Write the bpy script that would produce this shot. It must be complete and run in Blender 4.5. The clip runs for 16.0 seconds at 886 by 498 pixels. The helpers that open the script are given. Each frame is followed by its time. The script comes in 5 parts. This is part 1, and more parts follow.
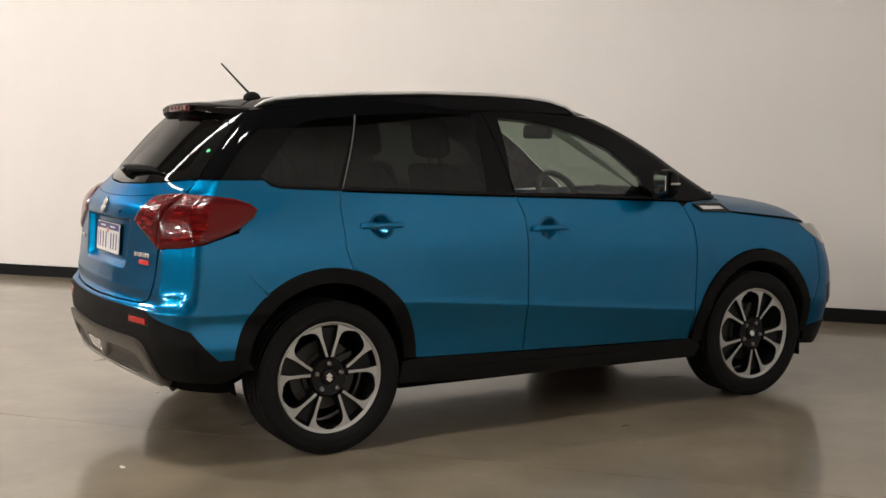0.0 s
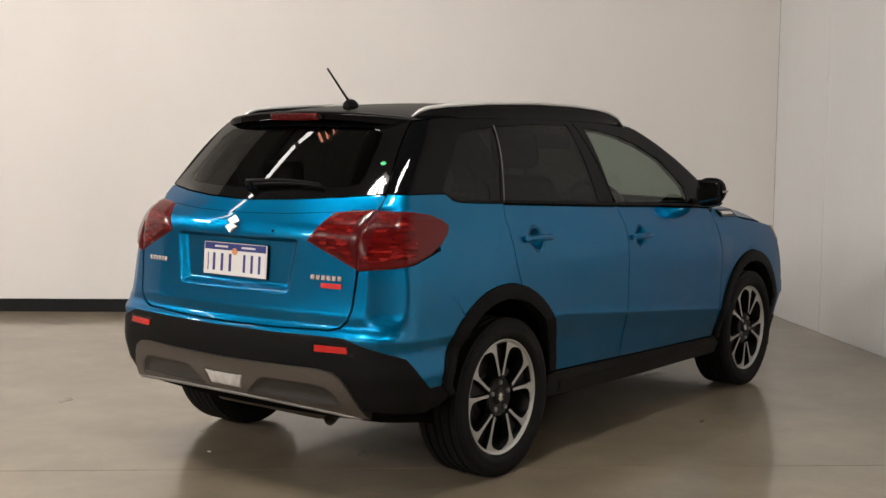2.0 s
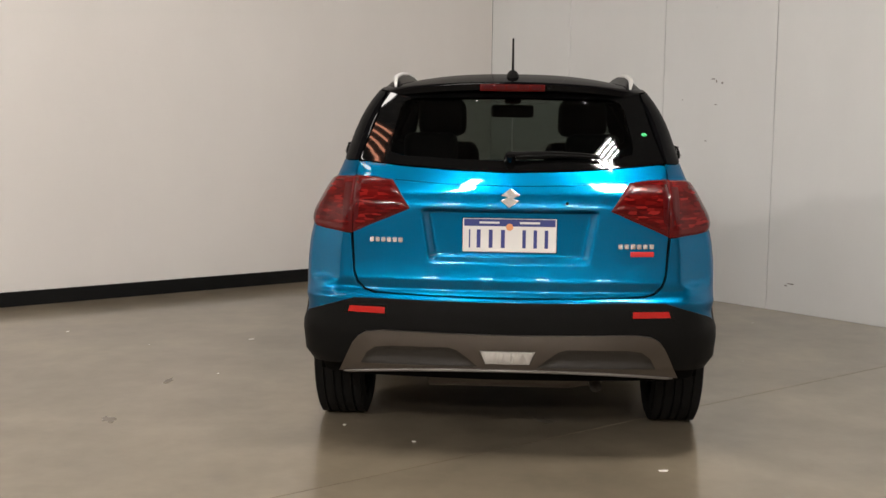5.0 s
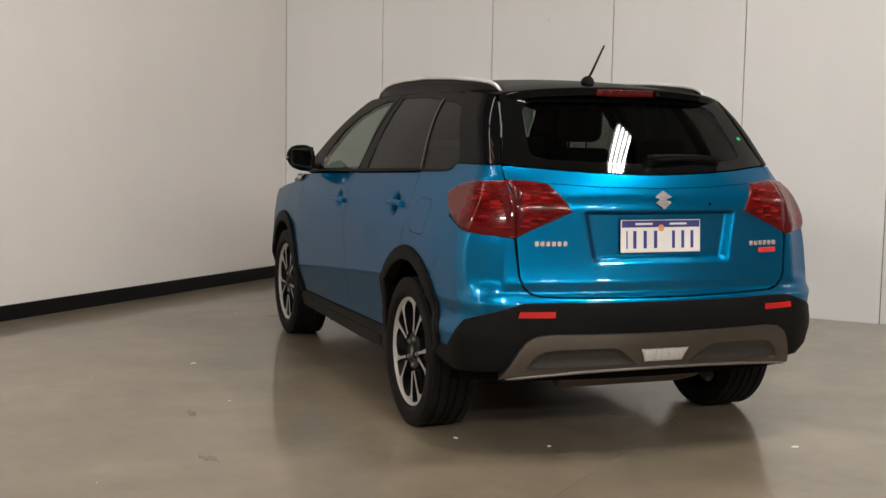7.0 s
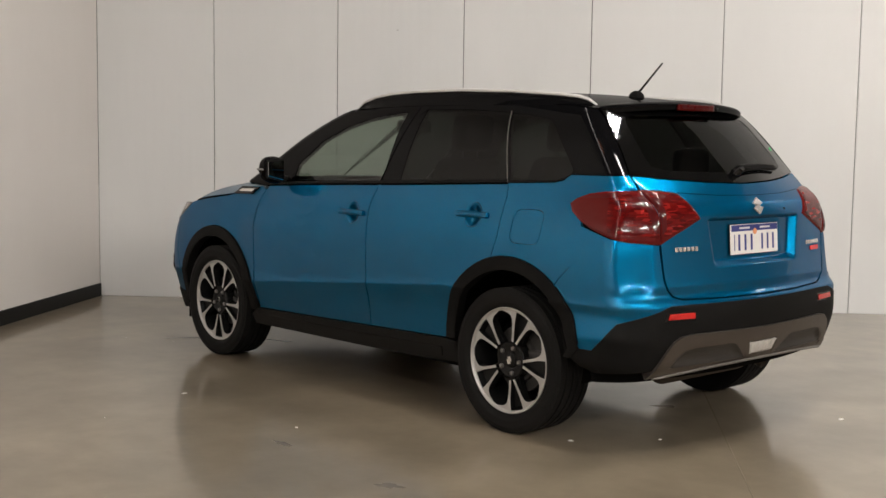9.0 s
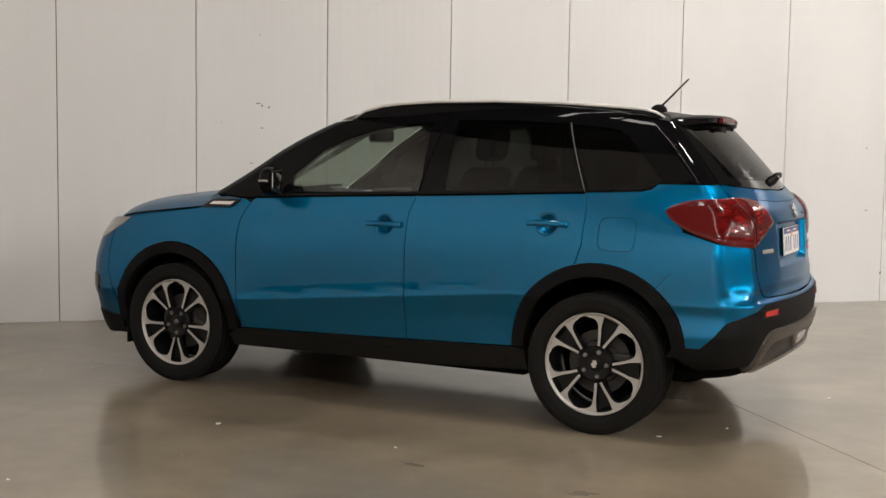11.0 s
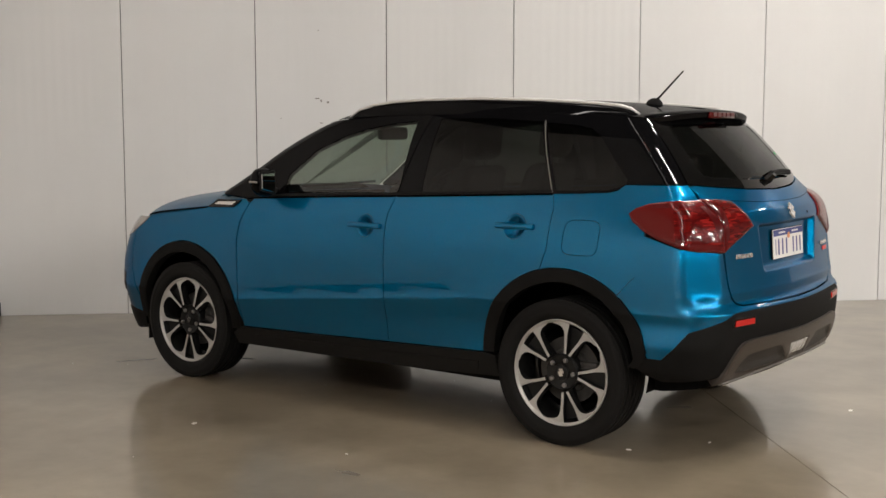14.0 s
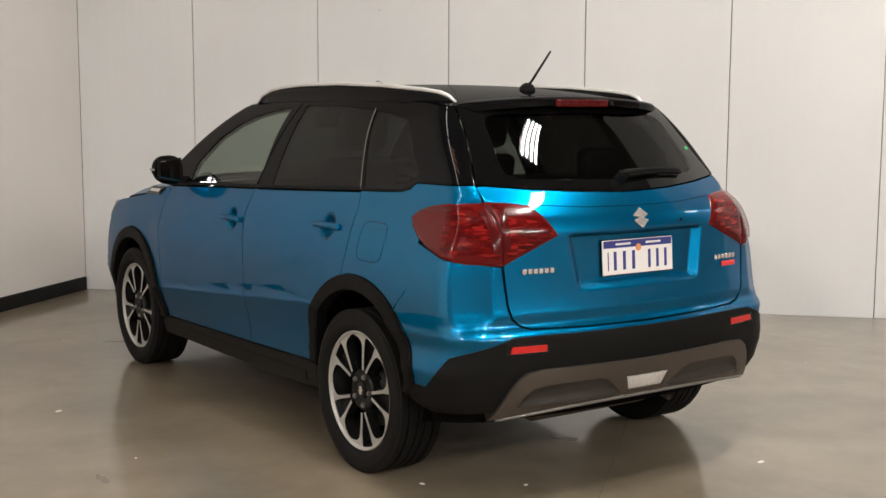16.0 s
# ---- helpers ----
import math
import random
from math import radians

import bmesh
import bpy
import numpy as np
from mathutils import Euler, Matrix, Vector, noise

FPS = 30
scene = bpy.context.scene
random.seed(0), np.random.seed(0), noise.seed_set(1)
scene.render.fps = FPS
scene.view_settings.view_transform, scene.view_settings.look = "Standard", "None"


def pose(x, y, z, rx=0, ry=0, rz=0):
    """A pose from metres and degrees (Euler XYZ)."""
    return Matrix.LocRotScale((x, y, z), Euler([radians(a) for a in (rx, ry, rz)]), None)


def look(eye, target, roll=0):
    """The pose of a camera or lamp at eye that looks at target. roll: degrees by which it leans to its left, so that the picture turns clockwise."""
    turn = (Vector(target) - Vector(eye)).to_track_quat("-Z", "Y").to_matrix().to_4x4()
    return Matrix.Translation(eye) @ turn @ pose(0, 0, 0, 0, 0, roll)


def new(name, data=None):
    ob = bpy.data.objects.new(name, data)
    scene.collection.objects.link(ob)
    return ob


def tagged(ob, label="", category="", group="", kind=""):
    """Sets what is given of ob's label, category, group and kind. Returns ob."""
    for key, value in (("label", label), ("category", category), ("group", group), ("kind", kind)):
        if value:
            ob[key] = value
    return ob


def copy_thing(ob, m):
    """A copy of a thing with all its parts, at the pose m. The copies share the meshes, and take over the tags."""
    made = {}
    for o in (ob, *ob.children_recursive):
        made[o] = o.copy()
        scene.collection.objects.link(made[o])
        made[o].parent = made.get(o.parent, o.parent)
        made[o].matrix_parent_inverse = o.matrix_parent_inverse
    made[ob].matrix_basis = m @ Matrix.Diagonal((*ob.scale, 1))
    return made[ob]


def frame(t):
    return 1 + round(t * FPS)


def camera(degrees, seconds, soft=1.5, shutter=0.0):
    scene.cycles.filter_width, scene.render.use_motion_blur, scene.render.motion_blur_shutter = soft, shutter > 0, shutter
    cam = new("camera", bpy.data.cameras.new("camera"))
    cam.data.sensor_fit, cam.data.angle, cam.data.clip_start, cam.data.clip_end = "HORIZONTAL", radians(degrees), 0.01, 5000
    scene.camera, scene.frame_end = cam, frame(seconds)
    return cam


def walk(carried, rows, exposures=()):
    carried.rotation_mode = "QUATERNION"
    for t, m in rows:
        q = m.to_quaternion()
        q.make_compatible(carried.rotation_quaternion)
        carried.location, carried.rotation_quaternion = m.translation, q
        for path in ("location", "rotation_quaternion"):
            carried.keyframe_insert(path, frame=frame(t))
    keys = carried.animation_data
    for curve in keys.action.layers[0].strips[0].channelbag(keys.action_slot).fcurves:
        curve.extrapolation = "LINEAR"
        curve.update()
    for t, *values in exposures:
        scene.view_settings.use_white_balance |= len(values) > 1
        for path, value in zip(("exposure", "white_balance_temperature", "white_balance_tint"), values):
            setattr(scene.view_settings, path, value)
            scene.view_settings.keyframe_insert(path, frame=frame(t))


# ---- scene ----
cam = camera(41.0, 16.0, 1.5, 0.0)
PATH = [
    (0, (-2.137, -5.424, 1.38), (-1.129, -3.708, 1.189), 0.5),
    (0.5, (-2.592, -5.038, 1.362), (-1.391, -3.451, 1.167), 0.5),
    (1, (-3.144, -4.619, 1.372), (-1.811, -3.14, 1.184), 0.6),
    (1.5, (-3.624, -4.146, 1.368), (-2.171, -2.784, 1.19), 0.6),
    (2, (-4.023, -3.614, 1.386), (-2.445, -2.398, 1.209), 0.6),
    (2.5, (-4.41, -3.087, 1.369), (-2.709, -2.052, 1.183), 0.7),
    (3, (-4.725, -2.509, 1.349), (-2.937, -1.638, 1.133), 0.5),
    (3.5, (-5.059, -1.921, 1.384), (-3.208, -1.202, 1.141), 0.5),
    (4, (-5.220, -1.273, 1.400), (-3.314, -0.727, 1.148), 0.7),
    (4.5, (-5.368, -0.624, 1.393), (-3.412, -0.286, 1.152), 0.7),
    (5, (-5.411, -0.008, 1.383), (-3.428, 0.107, 1.156), 0.7),
    (5.2, (-5.407, 0.239, 1.4), (-3.419, 0.271, 1.182), 0.7),
    (7.3, (-4.849, 2.863, 1.326), (-3.028, 2.061, 1.13), 1.0),
    (7.5, (-4.764, 3.087, 1.329), (-2.978, 2.208, 1.139), 1.0),
    (8, (-4.532, 3.655, 1.343), (-2.854, 2.585, 1.154), 0.8),
    (8.5, (-4.142, 4.144, 1.345), (-2.563, 2.932, 1.154), 0.8),
    (9, (-3.752, 4.623, 1.336), (-2.273, 3.29, 1.15), 0.8),
    (9.2, (-3.577, 4.784, 1.316), (-2.141, 3.404, 1.135), 1.0),
    (11.3, (-1.651, 6.164, 1.328), (-0.8, 4.362, 1.162), 0.7),
    (11.5, (-1.523, 6.207, 1.318), (-0.698, 4.393, 1.152), 0.6),
    (12, (-1.373, 6.281, 1.355), (-0.579, 4.454, 1.18), 0.4),
    (12.5, (-1.486, 6.335, 1.384), (-0.69, 4.51, 1.2), 0.2),
    (13, (-1.917, 6.16, 1.457), (-1.019, 4.384, 1.258), -0.1),
    (13.5, (-2.273, 5.777, 1.471), (-1.187, 4.111, 1.26), -0.1),
    (14, (-2.735, 5.368, 1.43), (-1.542, 3.775, 1.228), -0.0),
    (14.5, (-3.127, 4.857, 1.418), (-1.867, 3.318, 1.213), -0.0),
    (15, (-3.48, 4.352, 1.443), (-2.115, 2.908, 1.208), -0.0),
    (15.5, (-3.805, 3.797, 1.466), (-2.312, 2.49, 1.219), -0.1),
    (16, (-4.058, 3.234, 1.479), (-2.426, 2.103, 1.24), 0.2),
]
walk(cam, [(t, look(e, g, r)) for t, e, g, r in PATH],
     [(0.0, 0.12), (1.0, 0.22), (2.0, 0.06), (3.5, 0.0), (5.2, 0.0), (9.0, 0.06), (12.5, 0.1), (14.0, 0.06), (15.0, 0.25), (16.0, 0.24)])

# ---- world and light ----
world = bpy.data.worlds.new("world")
scene.world = world
world.use_nodes = True
world.node_tree.nodes["Background"].inputs[0].default_value = (0.9, 0.85, 0.8, 1)
world.node_tree.nodes["Background"].inputs[1].default_value = 0.02
TUBE_POWER = 166.0


# ---- materials ----
def material(name, colour, rough=0.5, metal=0.0, coat=0.0, coat_rough=0.03, spec=0.5):
    m = bpy.data.materials.new(name)
    m.use_nodes = True
    b = m.node_tree.nodes["Principled BSDF"]
    b.inputs["Base Color"].default_value = (*colour, 1)
    b.inputs["Roughness"].default_value = rough
    b.inputs["Metallic"].default_value = metal
    b.inputs["Coat Weight"].default_value = coat
    b.inputs["Coat Roughness"].default_value = coat_rough
    b.inputs["Specular IOR Level"].default_value = spec
    return m


def link(m, a, b):
    m.node_tree.links.new(a, b)


def node(m, kind, **values):
    n = m.node_tree.nodes.new(kind)
    for key, value in values.items():
        n.inputs[key.replace("_", " ")].default_value = value
    return n


def mottle(m, scale, low, high, detail=6.0, stretch=(1, 1, 1)):
    """A ramp between two colours over object-space noise; returns the ramp node."""
    co = m.node_tree.nodes.new("ShaderNodeTexCoord")
    mp = node(m, "ShaderNodeMapping", Scale=stretch, Location=(0.0, 0.0, 0.37))
    nz = node(m, "ShaderNodeTexNoise", Scale=scale, Detail=detail, Roughness=0.6)
    rp = m.node_tree.nodes.new("ShaderNodeValToRGB")
    rp.color_ramp.elements[0].position, rp.color_ramp.elements[1].position = 0.25, 0.75
    rp.color_ramp.interpolation = "EASE"
    rp.color_ramp.elements[0].color, rp.color_ramp.elements[1].color = (*low, 1), (*high, 1)
    link(m, co.outputs["Object"], mp.inputs["Vector"])
    link(m, mp.outputs["Vector"], nz.inputs["Vector"])
    link(m, nz.outputs["Fac"], rp.inputs["Fac"])
    return rp


def principled(m):
    return m.node_tree.nodes["Principled BSDF"]


def bump(m, height, strength, distance):
    bp = node(m, "ShaderNodeBump", Strength=strength, Distance=distance)
    link(m, height, bp.inputs["Height"])
    link(m, bp.outputs["Normal"], principled(m).inputs["Normal"])


def grained(m, scale, strength, distance=0.001):
    rp = mottle(m, scale, (0, 0, 0), (1, 1, 1), 3.0)
    bump(m, rp.outputs["Color"], strength, distance)
    return m


def paint_material(name, colour, dark, metal, rough):
    m = material(name, colour, rough, metal, 0.54, 0.008, 0.0)
    principled(m).inputs["Coat IOR"].default_value = 1.5
    principled(m).inputs["Specular Tint"].default_value = (0.22, 0.34, 0.42, 1)
    rp = mottle(m, 900.0, dark, colour, 2.0)
    link(m, rp.outputs["Color"], principled(m).inputs["Base Color"])
    return m


def glass_material(name, tint, gloss=0.06):
    m = bpy.data.materials.new(name)
    m.use_nodes = True
    t = m.node_tree
    t.nodes.clear()
    out = t.nodes.new("ShaderNodeOutputMaterial")
    tr = t.nodes.new("ShaderNodeBsdfTransparent")
    gl = t.nodes.new("ShaderNodeBsdfGlossy")
    lw = t.nodes.new("ShaderNodeLayerWeight")
    po = t.nodes.new("ShaderNodeMath")
    fr = t.nodes.new("ShaderNodeMath")
    po.operation, fr.operation = "POWER", "MULTIPLY_ADD"
    lw.inputs["Blend"].default_value = 0.5
    po.inputs[1].default_value = 5.0
    fr.inputs[1].default_value, fr.inputs[2].default_value = 0.42 - gloss, gloss
    mx = t.nodes.new("ShaderNodeMixShader")
    tr.inputs["Color"].default_value = (*tint, 1)
    gl.inputs["Roughness"].default_value = 0.0
    gl.inputs["Color"].default_value = (1, 1, 1, 1)
    t.links.new(lw.outputs["Facing"], po.inputs[0])
    t.links.new(po.outputs[0], fr.inputs[0])
    t.links.new(fr.outputs[0], mx.inputs[0])
    t.links.new(tr.outputs[0], mx.inputs[1])
    t.links.new(gl.outputs[0], mx.inputs[2])
    t.links.new(mx.outputs[0], out.inputs[0])
    return m


BLUE = paint_material("turquoise_metallic_paint", (0.0002, 0.146, 0.308), (0.0002, 0.110, 0.240), 0.87, 0.34)
BLACK_PAINT = material("black_gloss_paint", (0.003, 0.003, 0.0034), 0.4, 0.0, 0.27, 0.02, 0.0)
PLASTIC = grained(material("black_textured_plastic", (0.0074, 0.0071, 0.0068), 0.58, spec=0.08), 700.0, 0.25)
SILL_PLASTIC = grained(material("grey_black_plastic", (0.009, 0.0085, 0.0078), 0.5, spec=0.12), 700.0, 0.25)
GLOSS_PLASTIC = material("black_gloss_plastic", (0.003, 0.003, 0.003), 0.3, 0.0, 0.8, 0.03, 0.0)
SILVER = grained(material("silver_painted_plastic", (0.130, 0.113, 0.100), 0.36, 0.8), 900.0, 0.1)
LIP = material("light_silver_paint", (0.20, 0.185, 0.168), 0.38, 0.5)
DARK_SILVER = grained(material("dark_grey_plastic", (0.024, 0.0202, 0.0168), 0.5), 700.0, 0.25)
CHROME = material("chrome", (0.80, 0.79, 0.77), 0.12, 1.0)
BRIGHT = material("bright_badge", (0.70, 0.69, 0.67), 0.25, 0.8)
SATIN = material("satin_aluminium", (0.66, 0.65, 0.63), 0.42, 0.35)
MACHINED = material("machined_alloy", (0.50, 0.49, 0.47), 0.42, 0.5)
WHEEL_BLACK = material("black_wheel_paint", (0.006, 0.006, 0.006), 0.45, 0.0, 0.1, 0.05, 0.2)
RUBBER = grained(material("tyre_rubber", (0.011, 0.0106, 0.0102), 0.66, spec=0.10), 160.0, 0.3)
STEEL = material("brake_steel", (0.045, 0.042, 0.039), 0.6, 0.2)
DIVIDER = material("grey_divider", (0.12, 0.115, 0.105), 0.35, 0.3)
NUT = material("plated_nut", (0.26, 0.25, 0.24), 0.35, 0.7)
RUSTY = material("exhaust_steel", (0.10, 0.082, 0.066), 0.6, 0.4)
UNDER = material("underbody_black", (0.003, 0.003, 0.003), 0.9, spec=0.03)
TRIM = grained(material("interior_dark_cloth", (0.012, 0.012, 0.0125), 0.8), 300.0, 0.4)
LINER = material("headliner_grey", (0.10, 0.096, 0.09), 0.9)
RED_LENS = material("red_lens", (0.088, 0.0045, 0.004), 0.25, 0.0, 0.35, 0.02, 0.1)
RIBBED_LENS = material("ribbed_red_lens", (0.120, 0.004, 0.004), 0.2, 0.0, 0.30, 0.02, 0.1)


def facet_glints(m, dark, mid, light):
    """Long, low cells as facets behind a smooth clear cover; glints and dark reflections are painted in."""
    co = m.node_tree.nodes.new("ShaderNodeTexCoord")
    mp = node(m, "ShaderNodeMapping", Scale=(26.0, 26.0, 105.0), Rotation=(0.16, 0.10, 0.0))
    vo = node(m, "ShaderNodeTexVoronoi", Scale=1.0, Randomness=0.8)
    hue = m.node_tree.nodes.new("ShaderNodeSeparateColor")
    rp = m.node_tree.nodes.new("ShaderNodeValToRGB")
    rp.color_ramp.elements[0].color, rp.color_ramp.elements[1].color = (*dark, 1), (*light, 1)
    rp.color_ramp.elements[0].position = 0.05
    step = rp.color_ramp.elements.new(0.78)
    step.color = (*mid, 1)
    link(m, co.outputs["Object"], mp.inputs["Vector"])
    link(m, mp.outputs["Vector"], vo.inputs["Vector"])
    link(m, vo.outputs["Color"], hue.inputs[0])
    link(m, hue.outputs[0], rp.inputs["Fac"])
    link(m, rp.outputs["Color"], principled(m).inputs["Base Color"])


facet_glints(RIBBED_LENS, (0.050, 0.0012, 0.0012), (0.105, 0.0034, 0.003), (0.22, 0.011, 0.009))
DEEP_RED = material("deep_red_lens", (0.06, 0.0015, 0.002), 0.3, 0.0, 0.5, 0.02, 0.1)
REFLECTOR = material("red_reflector", (0.46, 0.010, 0.008), 0.2, 0.0, 0.5)
LAMP_WHITE = material("clear_ribbed_lens", (0.62, 0.60, 0.57), 0.18, 0.3, 0.8)
bump(LAMP_WHITE, mottle(LAMP_WHITE, 34.0, (0, 0, 0), (1, 1, 1), 1.0, (1, 1, 0.3)).outputs["Color"], 0.6, 0.01)
CLEAR_LENS = material("clear_lens", (0.34, 0.33, 0.31), 0.15, 0.2, 0.8)
WHITE_PLATE = material("plate_white", (0.78, 0.75, 0.72), 0.35)
PLATE_BLUE = material("plate_blue", (0.030, 0.040, 0.20), 0.4)
ORANGE = material("plate_orange", (0.75, 0.30, 0.12), 0.4)
BADGE_RED = material("badge_red", (0.60, 0.03, 0.03), 0.3)
GREEN = material("green_sticker", (0.02, 0.50, 0.14), 0.5)
CLEAR_GLASS = glass_material("clear_green_glass", (0.44, 0.50, 0.45))
REAR_GLASS_TINT = glass_material("rear_privacy_glass", (0.185, 0.195, 0.186), 0.036)
PRIVACY_GLASS = glass_material("privacy_glass", (0.026, 0.029, 0.027), 0.026)
MIRROR = material("mirror_glass", (0.75, 0.77, 0.78), 0.01, 1.0)

CONCRETE = material("polished_concrete", (0.27, 0.24, 0.205), 0.3)


def finish_concrete(m):
    big = mottle(m, 0.9, (0.132, 0.107, 0.077), (0.300, 0.249, 0.180), 6.0)
    fine = mottle(m, 4.0, (0.76, 0.76, 0.75), (1.20, 1.19, 1.17), 5.0)
    for ramp in (big, fine):
        ramp.color_ramp.interpolation = "LINEAR"
        ramp.color_ramp.elements[0].position, ramp.color_ramp.elements[1].position = 0.22, 0.78
    mix = m.node_tree.nodes.new("ShaderNodeMix")
    mix.data_type, mix.blend_type = "RGBA", "MULTIPLY"
    mix.inputs[0].default_value = 1.0
    link(m, big.outputs["Color"], mix.inputs[6])
    link(m, fine.outputs["Color"], mix.inputs[7])
    link(m, mix.outputs[2], principled(m).inputs["Base Color"])
    # worn sealer: a dull polish with a thin smoother film on it
    principled(m).inputs["Roughness"].default_value = 0.29
    principled(m).inputs["Specular IOR Level"].default_value = 0.28
    principled(m).inputs["Coat Weight"].default_value = 0.55
    principled(m).inputs["Coat Roughness"].default_value = 0.10


finish_concrete(CONCRETE)
PLASTER = material("white_painted_wall", (0.74, 0.70, 0.66), 0.6)
rp = mottle(PLASTER, 0.7, (0.70, 0.665, 0.628), (0.75, 0.714, 0.675), 6.0, (1, 1, 0.5))
link(PLASTER, rp.outputs["Color"], principled(PLASTER).inputs["Base Color"])
bump(PLASTER, mottle(PLASTER, 40.0, (0, 0, 0), (1, 1, 1)).outputs["Color"], 0.08, 0.002)
PANEL = material("white_insulated_panel", (0.72, 0.70, 0.67), 0.38)


def finish_panel(m):
    """Painted steel skin with fine upright ribs."""
    rp = mottle(m, 1.1, (0.690, 0.692, 0.679), (0.735, 0.737, 0.723), 6.0, (1, 1, 0.35))
    link(m, rp.outputs["Color"], principled(m).inputs["Base Color"])
    co = m.node_tree.nodes.new("ShaderNodeTexCoord")
    wv = node(m, "ShaderNodeTexWave", Scale=4.2, Distortion=0.0)
    wv.wave_type, wv.bands_direction = "BANDS", "X"
    link(m, co.outputs["Object"], wv.inputs["Vector"])
    bump(m, wv.outputs["Fac"], 0.35, 0.0012)


finish_panel(PANEL)
SKIRT = material("black_skirting", (0.005, 0.005, 0.005), 0.5, spec=0.2)
GROUT = material("dark_joint", (0.11, 0.105, 0.10), 0.8)
FILLER = material("joint_filler", (0.16, 0.135, 0.10), 0.6)
SCUFF = material("dark_scuff", (0.25, 0.235, 0.22), 0.7)
STAIN = material("dark_stain", (0.185, 0.158, 0.126), 0.2)
FLECK = material("white_fleck", (0.75, 0.72, 0.68), 0.6)
CEILING = material("ceiling_sheet", (0.10, 0.096, 0.092), 0.7)
UNSEEN_WALL = material("unseen_wall_grey", (0.25, 0.243, 0.233), 0.7)
TUBE = bpy.data.materials.new("lamp_tube")
TUBE.use_nodes = True
principled(TUBE).inputs["Emission Color"].default_value = (1.0, 0.94, 0.888, 1)
principled(TUBE).inputs["Emission Strength"].default_value = TUBE_POWER
DIM_FILL_TUBE = TUBE.copy()
principled(DIM_FILL_TUBE).inputs["Emission Strength"].default_value = TUBE_POWER * 0.28
KEY_TUBE = TUBE.copy()
principled(KEY_TUBE).inputs["Emission Strength"].default_value = TUBE_POWER * 1.75
NEAR_TUBE = TUBE.copy()
principled(NEAR_TUBE).inputs["Emission Strength"].default_value = TUBE_POWER * 2.2
# fill for the skirted wall and the floor on the car's left
SIDE_FILL_TUBE = TUBE.copy()
principled(SIDE_FILL_TUBE).inputs["Emission Strength"].default_value = TUBE_POWER * 1.7
STRIP = TUBE.copy()
principled(STRIP).inputs["Emission Strength"].default_value = TUBE_POWER * 0.11
HEATER = bpy.data.materials.new("heater_element")
HEATER.use_nodes = True
principled(HEATER).inputs["Base Color"].default_value = (0.6, 0.2, 0.1, 1)
principled(HEATER).inputs["Emission Color"].default_value = (1.0, 0.42, 0.26, 1)
principled(HEATER).inputs["Emission Strength"].default_value = 11.0
FIXTURE = material("lamp_housing", (0.09, 0.09, 0.088), 0.5)


# ---- mesh helpers ----
import functools
import mathutils


def build(name, verts, faces, mat, parent=None, label="", smooth=True, normals=None, mats=None, index=None):
    me = bpy.data.meshes.new(name)
    me.from_pydata([tuple(map(float, v)) for v in verts], [], faces)
    me.materials.append(mat)
    for extra in mats or ():
        me.materials.append(extra)
    if index is not None:
        me.polygons.foreach_set("material_index", index)
    if smooth:
        me.polygons.foreach_set("use_smooth", [True] * len(me.polygons))
    me.update()
    if normals is not None:
        me.normals_split_custom_set_from_vertices([tuple(map(float, n)) for n in normals])
    ob = new(name, me)
    ob.parent = parent
    if label:
        tagged(ob, label)
    return ob


def part(name, bm, mat, parent=None, label="", smooth=False):
    """Links a bmesh as one mesh object."""
    me = bpy.data.meshes.new(name)
    bm.normal_update()
    bm.to_mesh(me)
    bm.free()
    me.materials.append(mat)
    if smooth:
        me.polygons.foreach_set("use_smooth", [True] * len(me.polygons))
    ob = new(name, me)
    ob.parent = parent
    if label:
        tagged(ob, label)
    return ob


def sharp(ob, degrees=35):
    ob.data.set_sharp_from_angle(angle=radians(degrees))
    return ob


def empty(name, label, category, group="", kind="", at=(0, 0, 0)):
    ob = new(name)
    ob.location = at
    return tagged(ob, label, category, group, kind)


def block(lo, hi, bevel=0.0, segments=2, bm=None):
    """A box between two corners, its edges rounded."""
    out = bm or bmesh.new()
    mid, size = [(a + b) / 2 for a, b in zip(lo, hi)], [b - a for a, b in zip(lo, hi)]
    r = bmesh.ops.create_cube(out, size=1, matrix=Matrix.LocRotScale(mid, None, size))
    if bevel:
        edges = list({e for v in r["verts"] for e in v.link_edges})
        bmesh.ops.bevel(out, geom=edges, offset=bevel, segments=segments, profile=0.5, affect="EDGES")
    return out


def shaped(bm, fn):
    for v in bm.verts:
        v.co = Vector(fn(*v.co))
    return bm


def tube(points, radius, sides=8, flat=1.0, caps=True):
    """Vertices and faces of a tube along points; radius may be one number or one a point; flat squeezes it upright."""
    pts = [Vector(p) for p in points]
    rad = radius if isinstance(radius, (list, tuple)) else [radius] * len(pts)
    verts, faces = [], []
    for i, p in enumerate(pts):
        d = (pts[min(i + 1, len(pts) - 1)] - pts[max(i - 1, 0)]).normalized()
        side = d.cross(Vector((0, 0, 1)))
        side = side.normalized() if side.length > 1e-4 else Vector((0, 1, 0))
        up = side.cross(d)
        for k in range(sides):
            a = 2 * math.pi * k / sides
            verts.append(p + side * math.cos(a) * rad[i] + up * math.sin(a) * rad[i] * flat)
    for i in range(len(pts) - 1):
        for k in range(sides):
            j = (k + 1) % sides
            faces.append((i * sides + k, i * sides + j, (i + 1) * sides + j, (i + 1) * sides + k))
    if caps:
        faces.append(tuple(range(sides))[::-1])
        faces.append(tuple((len(pts) - 1) * sides + k for k in range(sides)))
    return verts, faces


